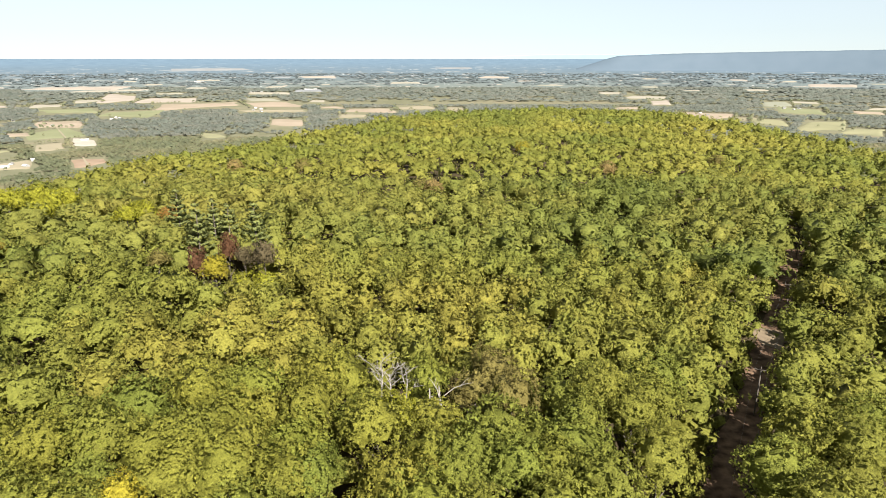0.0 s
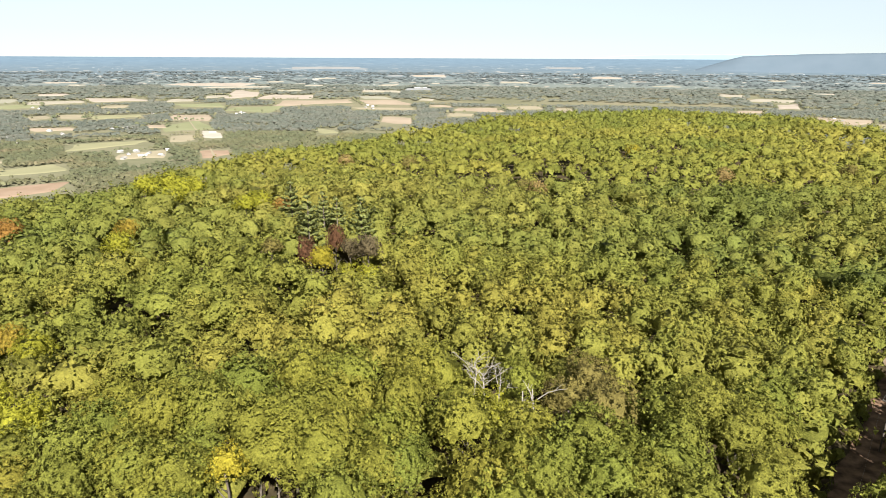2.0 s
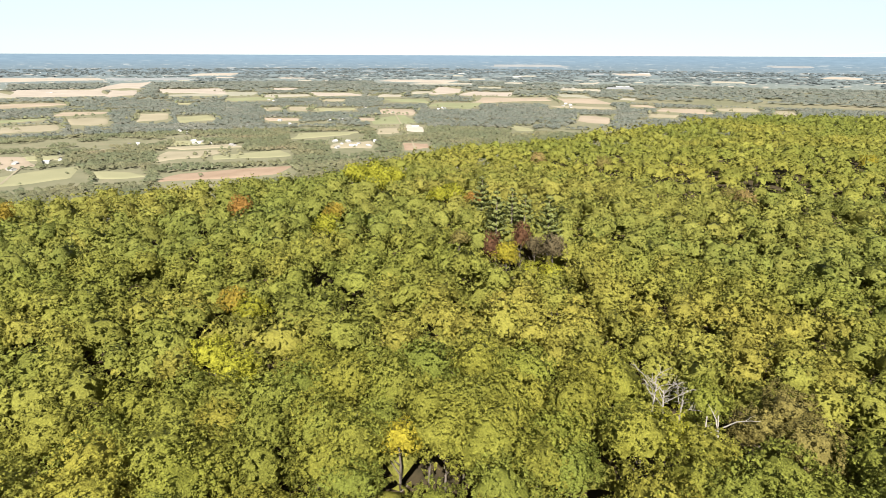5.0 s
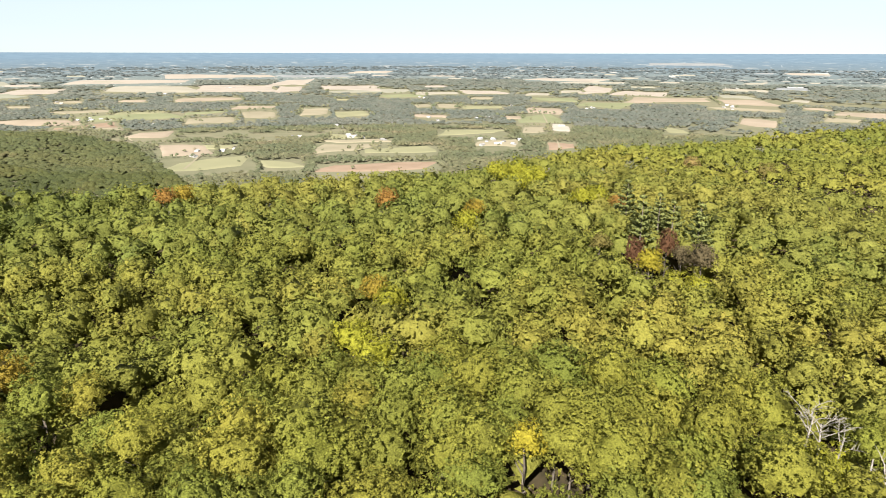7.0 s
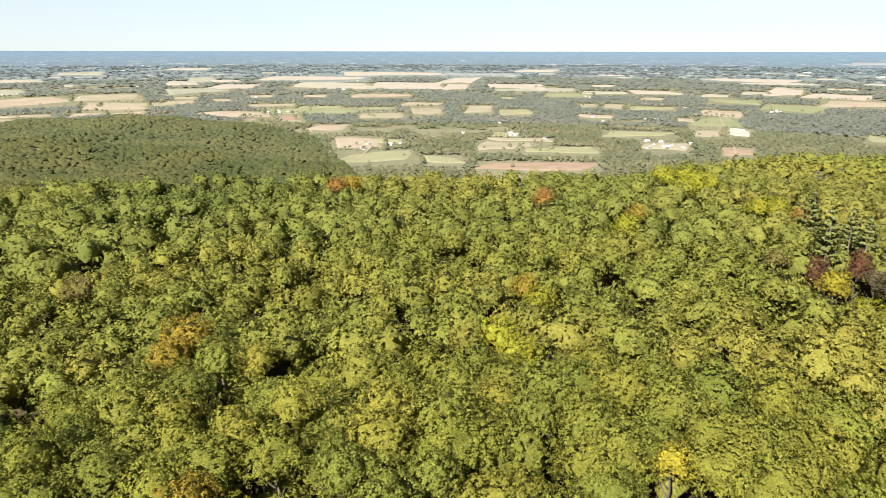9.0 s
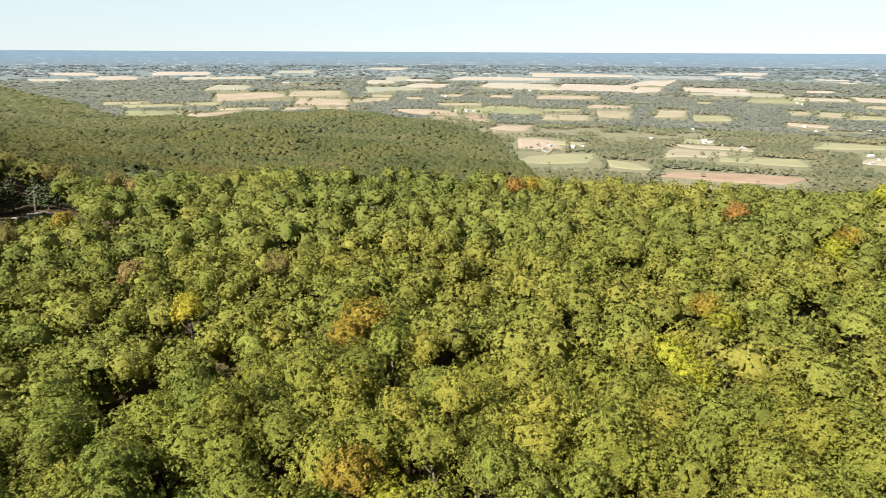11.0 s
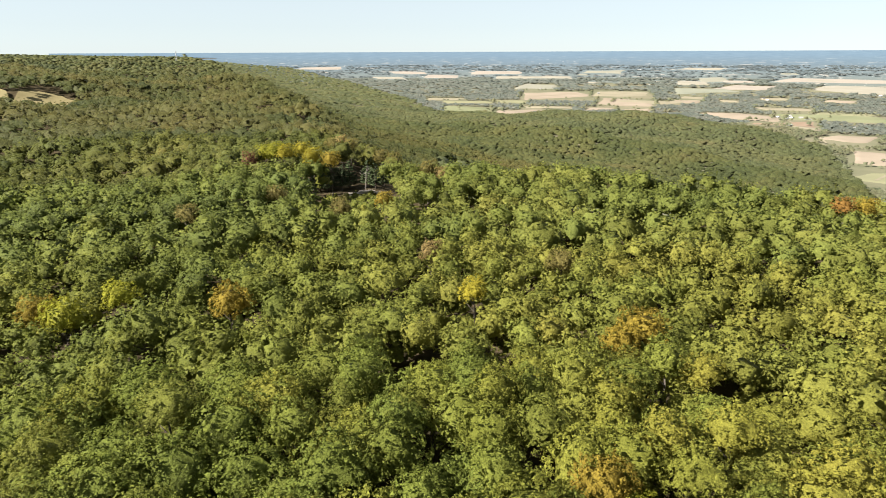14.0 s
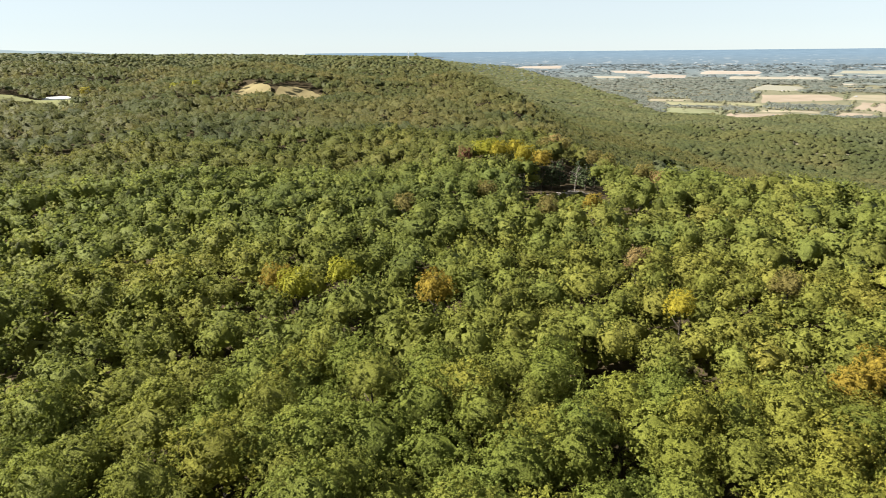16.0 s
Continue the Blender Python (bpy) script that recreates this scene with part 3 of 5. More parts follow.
MARKED += [  # round the rocky clearing
    (94.2, 124, 3.2, "yellow", 1), (98.4, 153, 3.6, "salmon", 0), (112, 303, 5.2, "lime", 7), (108.9, 282, 5.2, "yellow", 5), (113, 306, 5, "lime", 5), (107.3, 279, 4.8, "gold", 4),
    (111.2, 296, 4.6, "yellow", 6), (109.7, 300, 4.6, "yellow", 6), (114.3, 290, 3.8, "red", 3), (102.7, 207, 3.6, "gold", 0), (107.1, 352, 4.6, "brown", 0), (106.3, 356, 4.6, "salmon", 0),
    (105.5, 350, 4.6, "brown", -1), (102.8, 306, 4.4, "brown", 0), (101.6, 300, 4.2, "brown", 0), (98.6, 258, 4.6, "brown", 0), (97.2, 256, 4.2, "salmon", -1), (106.6, 204, 3.8, "brown", -1),
    (112.3, 226, 4, "brown", 0)]
MARKED += [  # over the rising plateau
    (117.3, 127, 4.4, "gold", 1.2), (126, 140, 4.2, "lime", 0), (130.4, 134, 4.4, "lime", 0), (132, 140, 4, "gold", -1), (119.8, 205, 4, "brown", 0), (145.1, 955, 7, "yellow", 1),
    (143.9, 950, 6, "brown", 1), (138.6, 900, 7, "lime", 1), (137.8, 905, 7.5, "brown", 0), (137, 902, 6.5, "lime", 1), (134.9, 850, 6, "brown", 2), (127.6, 905, 5, "salmon", 0)]
PINES = [(21.9, 178, 17, 26.0), (17.1, 178, 16, 25.4), (19.3, 183, 15, 24.2), (23.3, 194, 15, 26.6), (20.5, 190, 13, 24.0)]   # heading, distance, crown height, full height
FIRS = [(102.6, 300, 12), (103.4, 299, 12), (104.1, 303, 13), (105.7, 303, 13), (106.4, 300, 12), (107.1, 303, 13), (107.8, 299, 12), (108.5, 301, 13), (109.2, 298, 12), (129.4, 742, 14), (130.3, 748, 15), (131.2, 742, 14), (131.9, 752, 13), (128.6, 722, 13), (130.8, 716, 13)]
DEAD = [(6.4, 90, 3.6, 7), (5.3, 88, 3.8, 8), (1.6, 83, 1.6, 1), (0.1, 84, 5.2, 3), (104.3, 294, 3.0, 6), (3.7, 87, 2.6, 4)]   # heading, distance, spread, limbs
marks = np.array([[*polar(m[0], m[1]), m[2] + 0.9] for m in MARKED] + [[*polar(m[0], m[1]), 3.2] for m in PINES + FIRS] + [[*polar(m[0], m[1]), 3.9] for m in DEAD])


def wooded(x, y, around=True):
    """Where an ordinary tree of the plateau may stand."""
    ok = track_distance(x, y) > 5.4 + 0.6 * np.sin(x * 0.3) - 1.3 * step((np.hypot(x, y) - 130) / 40)
    for h, d, w, e in CLEARINGS:
        c = polar(h, d)
        u = polar(h, 1.0)
        dx, dy = x - c[0], y - c[1]
        along, across = dx * u[0] + dy * u[1], -dx * u[1] + dy * u[0]
        ok &= (along / e) ** 2 + (across / w) ** 2 > 1 + 0.3 * np.sin(along * 0.15)
    for mx, my, mr in marks if around else ():
        ok &= (x - mx) ** 2 + (y - my) ** 2 > mr * mr
    return ok


class Patchwork:
    """Smooth random values over the land, 0 to 1."""

    def __init__(self, seed, cell):
        self.g, self.cell = np.random.default_rng(seed).random((64, 64)), cell

    def __call__(self, x, y):
        a, b = np.asarray(x) / self.cell + 500.0, np.asarray(y) / self.cell + 500.0
        i, j = np.floor(a).astype(int), np.floor(b).astype(int)
        u, w = step(a - i), step(b - j)
        q = lambda p, r: self.g[p % 64, r % 64]
        return (q(i, j) * (1 - u) + q(i + 1, j) * u) * (1 - w) + (q(i, j + 1) * (1 - u) + q(i + 1, j + 1) * u) * w


tint_h, tint_g = Patchwork(6, 21.0), Patchwork(7, 58.0)
tint_a, tint_b, tint_c = Patchwork(3, 26.0), Patchwork(4, 9.0), Patchwork(5, 48.0)


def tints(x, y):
    # tint follows heading: hue of the wood, plus weaker side light painted in
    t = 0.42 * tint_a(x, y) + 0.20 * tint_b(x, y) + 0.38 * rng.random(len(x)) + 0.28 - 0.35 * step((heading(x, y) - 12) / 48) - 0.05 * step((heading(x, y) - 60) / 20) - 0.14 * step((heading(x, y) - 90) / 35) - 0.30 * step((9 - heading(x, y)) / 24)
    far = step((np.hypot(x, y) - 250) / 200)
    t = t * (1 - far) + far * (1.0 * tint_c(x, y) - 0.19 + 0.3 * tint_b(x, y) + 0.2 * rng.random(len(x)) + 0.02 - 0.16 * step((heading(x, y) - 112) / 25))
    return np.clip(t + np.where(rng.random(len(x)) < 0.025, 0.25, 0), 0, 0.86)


CANOPY = 18.0
SEEN0, SEEN1 = -41.0, 158.0


def seat(x, y, scale):
    """Height of a crown's middle, so that the tops make one canopy."""
    return ground_z(x, y) + CANOPY - 5.2 * scale + rng.normal(0, 1, len(x)) * (0.8 + 0.4 * step((heading(x, y) - 45) / 30)) + (3.4 + 2.4 * step((heading(x, y) - 80) / 40)) * (tint_h(x, y) - 0.5) + 10.0 * (tint_g(x, y) - 0.5) * step((np.hypot(x, y) - 250) / 90) * step((heading(x, y) - 95) / 12)


ICO = (ICO_V, ICO_F)
mids = [crown_shape(s, 56, 0.78, 6, 0.245, core=0.35, ball=ICO, inner=0.74) for s in range(40, 50)]
mids2 = [crown_shape(s, 30, 0.98, 3, 0.38, boughs=8, ball=ICO, inner=0.79, core=0.45) for s in range(50, 58)]
unders = [crown_shape(s, 10, 1.4, 2, 0.55, boughs=5, ball=ICO, floor=0.0, inner=0.7) for s in range(30, 38)]
fars = [crown_shape(s, 15, 1.25, 2, 0.5, boughs=6, ball=ICO, floor=0.0, inner=0.86, core=0.45) for s in range(60, 68)]
fars2 = [crown_shape(s, 17, 1.2, 3, 0.45, boughs=7, ball=ICO, floor=-0.1, inner=0.88, core=0.45, lean=0.5) for s in range(110, 118)]
fars3 = [crown_shape(s, 7, 1.6, 1, 0.6, boughs=6, ball=ICO, floor=0.0, inner=0.94, core=0.45, lean=1.2) for s in range(70, 78)]
ones = [dome(s, 5) for s in range(80, 90)]
singles = [dome(s, 4, rough=0.26, ball=ICO) for s in range(90, 104)]
lows = [(v_, f_, unit(n_ + [0, 0, 2.2])) for v_, f_, n_ in singles]   # broad valley treetops, normals raised to soften shading as haze does
# escarpment treetops, their shading flattened by raised normals too
full = [(v_, f_, unit(n_ + [0, 0, 1.6])) for v_, f_, n_ in (dome(s, 4, rough=0.42, floor=-0.4, ball=ICO) for s in range(90, 104))]

# canopy past the nearest trees
x, y = scatter(7.5, SEEN0, SEEN1, 100, 285)
k = wooded(x, y) & (np.hypot(x, y) < edge_radius(heading(x, y)) + 14)
x, y = x[k], y[k]
sc = 0.95 + 0.55 * rng.random(len(x)) ** 1.6
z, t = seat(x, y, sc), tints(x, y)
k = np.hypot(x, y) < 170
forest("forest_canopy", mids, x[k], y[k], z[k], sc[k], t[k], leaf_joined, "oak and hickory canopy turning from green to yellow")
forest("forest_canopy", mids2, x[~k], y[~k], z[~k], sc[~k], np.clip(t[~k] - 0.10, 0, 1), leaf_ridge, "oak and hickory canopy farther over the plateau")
x, y = scatter(7.5, SEEN0, 45, 279, 760)
k = wooded(x, y) & (np.hypot(x, y) < edge_radius(heading(x, y)) + 20)
x, y = x[k], y[k]
sc = 0.80 + 0.62 * rng.random(len(x)) ** 1.6
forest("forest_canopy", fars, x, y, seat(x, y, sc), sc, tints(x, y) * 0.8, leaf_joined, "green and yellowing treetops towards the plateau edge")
x, y = scatter(8.2, 98, SEEN1, 279, 430)
k = wooded(x, y) & (np.hypot(x, y) < edge_radius(heading(x, y)) + 60)
x, y = x[k], y[k]
sc = rng.uniform(0.85, 1.5, len(x))
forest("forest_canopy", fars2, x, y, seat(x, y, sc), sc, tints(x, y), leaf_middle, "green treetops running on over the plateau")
x, y = scatter(9.9, 98, SEEN1, 424, 1250)
k = wooded(x, y) & (np.hypot(x, y) < edge_radius(heading(x, y)) + 60)
x, y = x[k], y[k]
sc = rng.uniform(1.0, 1.75, len(x))
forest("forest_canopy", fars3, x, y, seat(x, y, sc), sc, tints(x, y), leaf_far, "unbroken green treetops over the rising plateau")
for gap, r0, r1, s0, s1 in ((14.0, 1250, 2300, 1.2, 2.0), (30.0, 2300, 4890, 2.6, 4.0)):
    x, y = scatter(gap, 112, SEEN1, r0, r1, 0.55)
    k = wooded(x, y) & (np.hypot(x, y) < edge_radius(heading(x, y)) + 60)
    x, y = x[k], y[k]
    sc = rng.uniform(s0, s1, len(x))
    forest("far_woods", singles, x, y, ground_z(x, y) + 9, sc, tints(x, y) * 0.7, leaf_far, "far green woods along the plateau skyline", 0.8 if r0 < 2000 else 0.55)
x, y = scatter(10.0, -140, 220, 8, 200)
k = ((heading(x, y) < SEEN0) | (heading(x, y) > SEEN1) | (np.hypot(x, y) < 45)) & (track_distance(x, y) > 9)
x, y = x[k], y[k]
sc = rng.uniform(1.1, 1.4, len(x))
forest("forest_canopy", fars, x, y, ground_z(x, y) + 11, sc, tints(x, y), leaf_joined, "treetops of the same wood on the near side", 0.9)

# younger trees under the canopy
x, y = scatter(9.6, SEEN0, SEEN1, 46, 285)
k = wooded(x, y, False) & (track_distance(x, y) > 7)
x, y = x[k], y[k]
sc = rng.uniform(1.1, 1.5, len(x))
z, t, k = ground_z(x, y) + 6.6 + rng.normal(0, 0.8, len(x)), tints(x, y), np.hypot(x, y) < 95
forest("understory", unders, x[k], y[k], z[k], sc[k], t[k], leaf_joined, "shaded younger trees under the nearest oaks", 0.7)
forest("understory", unders, x[~k], y[~k], z[~k], sc[~k], t[~k], leaf_joined, "shaded younger trees under the oak canopy", 0.7)

# low brush on the floor of the rocky clearing
x, y = scatter(3.6, 100.5, 110, 192, 283)
k = ~wooded(x, y, False)
x, y = x[k], y[k]
sc = rng.uniform(0.35, 0.6, len(x))
forest("undergrowth", fars, x, y, ground_z(x, y) + 0.4, sc, tints(x, y), leaf_joined, "low brush on the floor of the rocky clearing")

# leafy undergrowth along the cut
x, y = scatter(3.4, -60, 20, 20, 245)
k = (track_distance(x, y) > 2.9) & (track_distance(x, y) < 8.5)
x, y = x[k], y[k]
sc = rng.uniform(0.35, 0.62, len(x))
forest("undergrowth", fars, x, y, ground_z(x, y) + 2.0 * sc + np.clip(track_distance(x, y) - 4.8, 0, 3) * 1.6, sc, tints(x, y), leaf_joined, "leafy saplings and shrubs lining the forest cut", 1.3)

# slopes below the edge, and the wooded foothills
# escarpment leaf colours with air haze mixed in, more on the foothills
leaf_slope = foliage("hazed_slope_leaves", [(0.0, (0.080, 0.092, 0.044)), (0.45, (0.096, 0.105, 0.047)), (0.8, (0.113, 0.114, 0.050)), (1.0, (0.130, 0.112, 0.055))], True, 0.15, 0.5, grain=1.6, speck=1.9)
leaf_upper = foliage("upper_slope_leaves", [(0.0, (0.062, 0.074, 0.031)), (0.45, (0.080, 0.089, 0.034)), (0.8, (0.098, 0.099, 0.037)), (1.0, (0.112, 0.098, 0.041))], True, 0.15, 0.5, grain=1.3, speck=1.9)
HILL_H = np.array([62.5, 64, 66.5, 72, 79, 89, 98, 103, 107.6, 111, 115, 119.0])
HILL_D = np.array([863, 977, 1262, 1428, 1580, 1566, 1826, 2800, 4485, 7500, 9000, 9000])
hill_reach = lambda h: np.where((h > 62.5) & (h < 119), np.interp(h, HILL_H, HILL_D), 0)
x, y = scatter(8.4, 60, 118.6, 285, 1900, 0.55)
h, d = heading(x, y), np.hypot(x, y)
k = (d > edge_radius(h) + 55) & (d < hill_reach(h)) & ((d > 720) | (h > 98))
x, y = x[k], y[k]
sc = rng.uniform(1.15, 1.65, len(x))
z = ground_z(x, y) + 5 + rng.normal(0, 0.4, len(x)) + 4.0 * (tint_h(x, y) - 0.5)
# d picks the hazier leaf colour farther off, sooner at low headings
t, d = tints(x, y), np.hypot(x, y) + 14 * np.clip(96 - heading(x, y), 0, 30)
for k, shapes, mat, flat, words in ((d < 950, fars3, leaf_far, 1.0, "green and olive woods on the upper escarpment"), ((d >= 950) & (d < 1350), full, leaf_upper, 0.7, "olive-green woods down the escarpment"),
                                    (d >= 1350, full, leaf_slope, 0.62, "muted green woods on the foothills")):
    forest("slope_forest", shapes, x[k], y[k], z[k], sc[k], t[k], mat, words, flat)
x, y = scatter(17.0, SEEN0, 98, 240, 860)
h, d = heading(x, y), np.hypot(x, y)
k = (d > edge_radius(h) + 35) & ((d < 720) | (h < 62)) & (d < 400 + edge_radius(h))
x, y = x[k], y[k]
sc = rng.uniform(1.8, 2.4, len(x))
forest("slope_forest", ones, x, y, ground_z(x, y) + 0.5, sc, tints(x, y), leaf_slope, "woods on the steep slope under the plateau edge", 0.7)

x, y = scatter(26.0, 90, 118.6, 1900, 4890)
d, h = np.hypot(x, y), heading(x, y)
true_d = np.where(d < 2500, d, 2500 / np.maximum(1 - (d - 2500) / 2400, 0.02))
k = (d > edge_radius(h) + 30) & (true_d < hill_reach(h))
x, y = x[k], y[k]
sc = rng.uniform(2.4, 3.6, len(x))
forest("slope_forest", lows, x, y, ground_z(x, y) + 6, sc, tints(x, y), leaf_slope, "far woods at the foot of the escarpment", 0.6)

# ---- fields of the valley ----
FIELDS = []   # heading, width in degrees, near and far distance, crop
FIELDS += [
    (75.6, 3.5, 6208, 7164, "hay"), (74.7, 2.2, 3797, 4555, "meadow"), (72.8, 2.4, 3790, 4066, "stubble"), (76.2, 2.6, 3506, 3990, "hay"), (72.2, 3.6, 3087, 3530, "stubble"),
    (75.3, 4.7, 2790, 3225, "pasture"), (76.1, 1.9, 2474, 2586, "hay"), (76.6, 2.5, 2264, 2408, "stubble"), (73.3, 1.5, 2352, 2457, "hay"), (77.5, 1, 1842, 1903, "hay")]
FIELDS += [
    (65.9, 7.9, 1789, 1979, "pasture"), (72.4, 6.2, 1721, 1920, "stubble"), (69.3, 4.9, 1549, 1728, "plowed"), (67.5, 2.1, 1504, 1597, "hay"), (64.5, 3.3, 1351, 1493, "stubble"),
    (62.1, 4.4, 1091, 1278, "stubble"), (60.5, 7.3, 961, 1094, "meadow"), (59.4, 2.8, 1182, 1236, "meadow"), (69.2, 4.1, 2068, 2175, "hay"), (65.2, 3.9, 1969, 2048, "meadow")]
FIELDS += [
    (70.1, 2, 2500, 2622, "hay"), (65.6, 2.1, 2473, 2597, "stubble"), (65.5, 9.3, 3844, 4600, "stubble"), (64.1, 6.5, 3029, 3673, "hay"), (57.6, 6.5, 2973, 3620, "stubble"),
    (58.8, 9.2, 4540, 5529, "stubble"), (67.1, 2.1, 4031, 4361, "hay"), (60.3, 3.2, 1913, 1990, "pasture"), (59.9, 4.2, 1638, 1804, "hay"), (55.9, 2.9, 1725, 1971, "hay")]
FIELDS += [
    (59.9, 5.3, 2422, 2646, "stubble"), (56.3, 3.8, 2037, 2173, "stubble"), (52.8, 2.9, 3502, 4353, "stubble"), (53.2, 2.2, 2886, 3444, "stubble"), (48, 4.9, 2991, 3473, "stubble"),
    (51.2, 2.5, 1765, 2072, "hay"), (48, 4, 2817, 3038, "meadow"), (44.7, 3.5, 2812, 3132, "meadow"), (43.5, 4, 2485, 2733, "pasture"), (40.5, 4, 2663, 2904, "hay")]
FIELDS += [
    (36.3, 4.4, 2722, 3019, "stubble"), (48, 3, 1740, 1915, "meadow"), (41.7, 1.6, 2036, 2176, "hay"), (39.5, 2.1, 1998, 2181, "hay"), (36.5, 2, 2415, 2542, "hay"),
    (36.5, 4, 1989, 2121, "meadow"), (41, 3, 1707, 1788, "stubble"), (33.7, 1.5, 1672, 1764, "stubble"), (31, 3.1, 1851, 2046, "stubble"), (31.5, 3.9, 1561, 1829, "pasture")]
FIELDS += [
    (31.8, 2.2, 1378, 1509, "hay"), (29.5, 1.9, 1412, 1574, "bare"), (37.4, 6, 1327, 1440, "meadow"), (48.8, 2.5, 1269, 1362, "meadow"), (47.5, 6.1, 1217, 1267, "hay"),
    (48.8, 5.1, 1089, 1219, "hay"), (43.9, 6.9, 1072, 1161, "meadow"), (45.9, 11, 906, 985, "plowed"), (54.4, 3.5, 950, 1036, "meadow"), (29.3, 2.6, 1134, 1246, "plowed")]
FIELDS += [
    (31.6, 2.2, 2653, 2845, "hay"), (30.1, 4, 2322, 2565, "pasture"), (25.9, 4.3, 2077, 2373, "pasture"), (29.2, 7, 4041, 4596, "stubble"), (27.1, 5.5, 3781, 4005, "hay"),
    (28.8, 1.9, 2880, 3104, "hay"), (26.6, 2.4, 2793, 3526, "stubble"), (23, 4.5, 2742, 3070, "stubble"), (20.7, 7, 2348, 2716, "stubble"), (15.6, 2.7, 2696, 2952, "meadow")]
FIELDS += [
    (14.8, 4.3, 2339, 2684, "stubble"), (14.8, 5.8, 2131, 2241, "hay"), (13.7, 2.9, 1658, 1889, "stubble"), (19.9, 1.9, 1444, 1567, "meadow"), (14.9, 3.5, 3238, 3441, "hay"),
    (11.7, 2.3, 3455, 3678, "bare"), (11, 1.3, 2603, 2728, "hay"), (9.8, 2, 2249, 2365, "stubble"), (19.5, 6.6, 9889, 12821, "bare"), (13.8, 1.5, 6015, 6538, "bare")]
FIELDS += [
    (10.7, 3.1, 5914, 6582, "stubble"), (35.1, 4, 1152, 1271, "hay"), (51.1, 6.3, 4645, 5127, "bare"), (46.2, 3.5, 5537, 6241, "stubble"), (6.4, 4.5, 2057, 2251, "stubble"),
    (2.4, 3.4, 2162, 2349, "hay"), (-1.1, 1.6, 2089, 2291, "hay"), (8, 2.5, 1880, 1999, "hay"), (-17.4, 3.4, 2885, 3157, "hay"), (-18.6, 1.8, 2508, 2824, "stubble")]
FIELDS += [
    (-22.1, 4.5, 1992, 2207, "stubble"), (-25.4, 1.7, 1947, 2083, "hay"), (-27, 2.5, 1851, 2048, "meadow"), (-27.3, 2, 2579, 2930, "pasture"), (-29, 3.3, 2290, 2558, "pasture"),
    (-30.8, 3, 1738, 2066, "meadow"), (-33.4, 2.8, 1705, 1876, "meadow"), (-33.5, 2, 2376, 2506, "stubble"), (-29.2, 2.1, 2828, 2981, "hay"), (-1, 3.5, 11100, 13360, "bare")]
FIELDS += [
    (-21.1, 8.1, 9714, 11907, "bare"), (-30.9, 3.3, 4498, 5106, "stubble"), (-4.5, 2.5, 5670, 6413, "stubble"), (3.3, 2.7, 4489, 4822, "hay"), (-14.5, 1.9, 3212, 3434, "hay"),
    (107.8, 4.2, 6444, 7906, "stubble"), (100.2, 3.3, 5051, 5779, "stubble"), (97.3, 3.3, 4238, 4863, "stubble"), (101.9, 2.8, 4148, 4522, "hay"), (92.5, 4.4, 4908, 5773, "stubble")]
FIELDS += [
    (89.3, 6.9, 4151, 4537, "hay"), (88.9, 3.2, 2950, 3480, "meadow"), (87.3, 6, 2337, 2859, "stubble"), (81.8, 4.8, 2496, 2909, "hay"), (81.4, 4.7, 2067, 2434, "stubble"),
    (97, 3.4, 2293, 2407, "hay"), (95, 4.4, 2152, 2253, "meadow"), (91.2, 2.9, 2160, 2289, "meadow"), (94.8, 4.5, 1708, 1994, "pasture"), (90.3, 4.4, 1650, 1918, "stubble")]
FIELDS += [
    (85.8, 3, 1676, 1754, "hay"), (88, 4.5, 1934, 2038, "hay"), (83.5, 2.5, 1879, 2040, "stubble"), (80.7, 2.7, 1832, 1984, "stubble"), (83.4, 3.4, 5113, 6057, "meadow"),
    (79.6, 5.4, 2218, 2353, "hay")]
g = np.random.default_rng(11)
fixed = len(FIELDS)
crops = ("hay", "stubble", "meadow", "hay")
for n_ in range(60):   # small strips farther out
    d = 2200 * 2.6 ** g.random()
    FIELDS.append((g.uniform(-38, 104), g.uniform(0.8, 2.4), d, d * g.uniform(1.03, 1.07), crops[g.integers(0, 4)]))


class Field:
    def __init__(self, h, width, d0, d1, turn):
        self.h, self.d = h, (d0 + d1) / 2
        self.hw, self.hd = radians(width) * self.d / 2, (d1 - d0) / 2
        self.c = polar(h, self.d)
        self.u, self.w = polar(h - 90 + turn, 1.0), polar(h + turn, 1.0)

    def holds(self, x, y, margin=0.0):
        dx, dy = x - self.c[0], y - self.c[1]
        return (np.abs(dx * self.u[0] + dy * self.u[1]) < self.hw + margin) & (np.abs(dx * self.w[0] + dy * self.w[1]) < self.hd + margin)


def squeezed(x, y):
    d = np.hypot(x, y)
    r, s = squeeze(d)
    return x / d * r, y / d * r, s


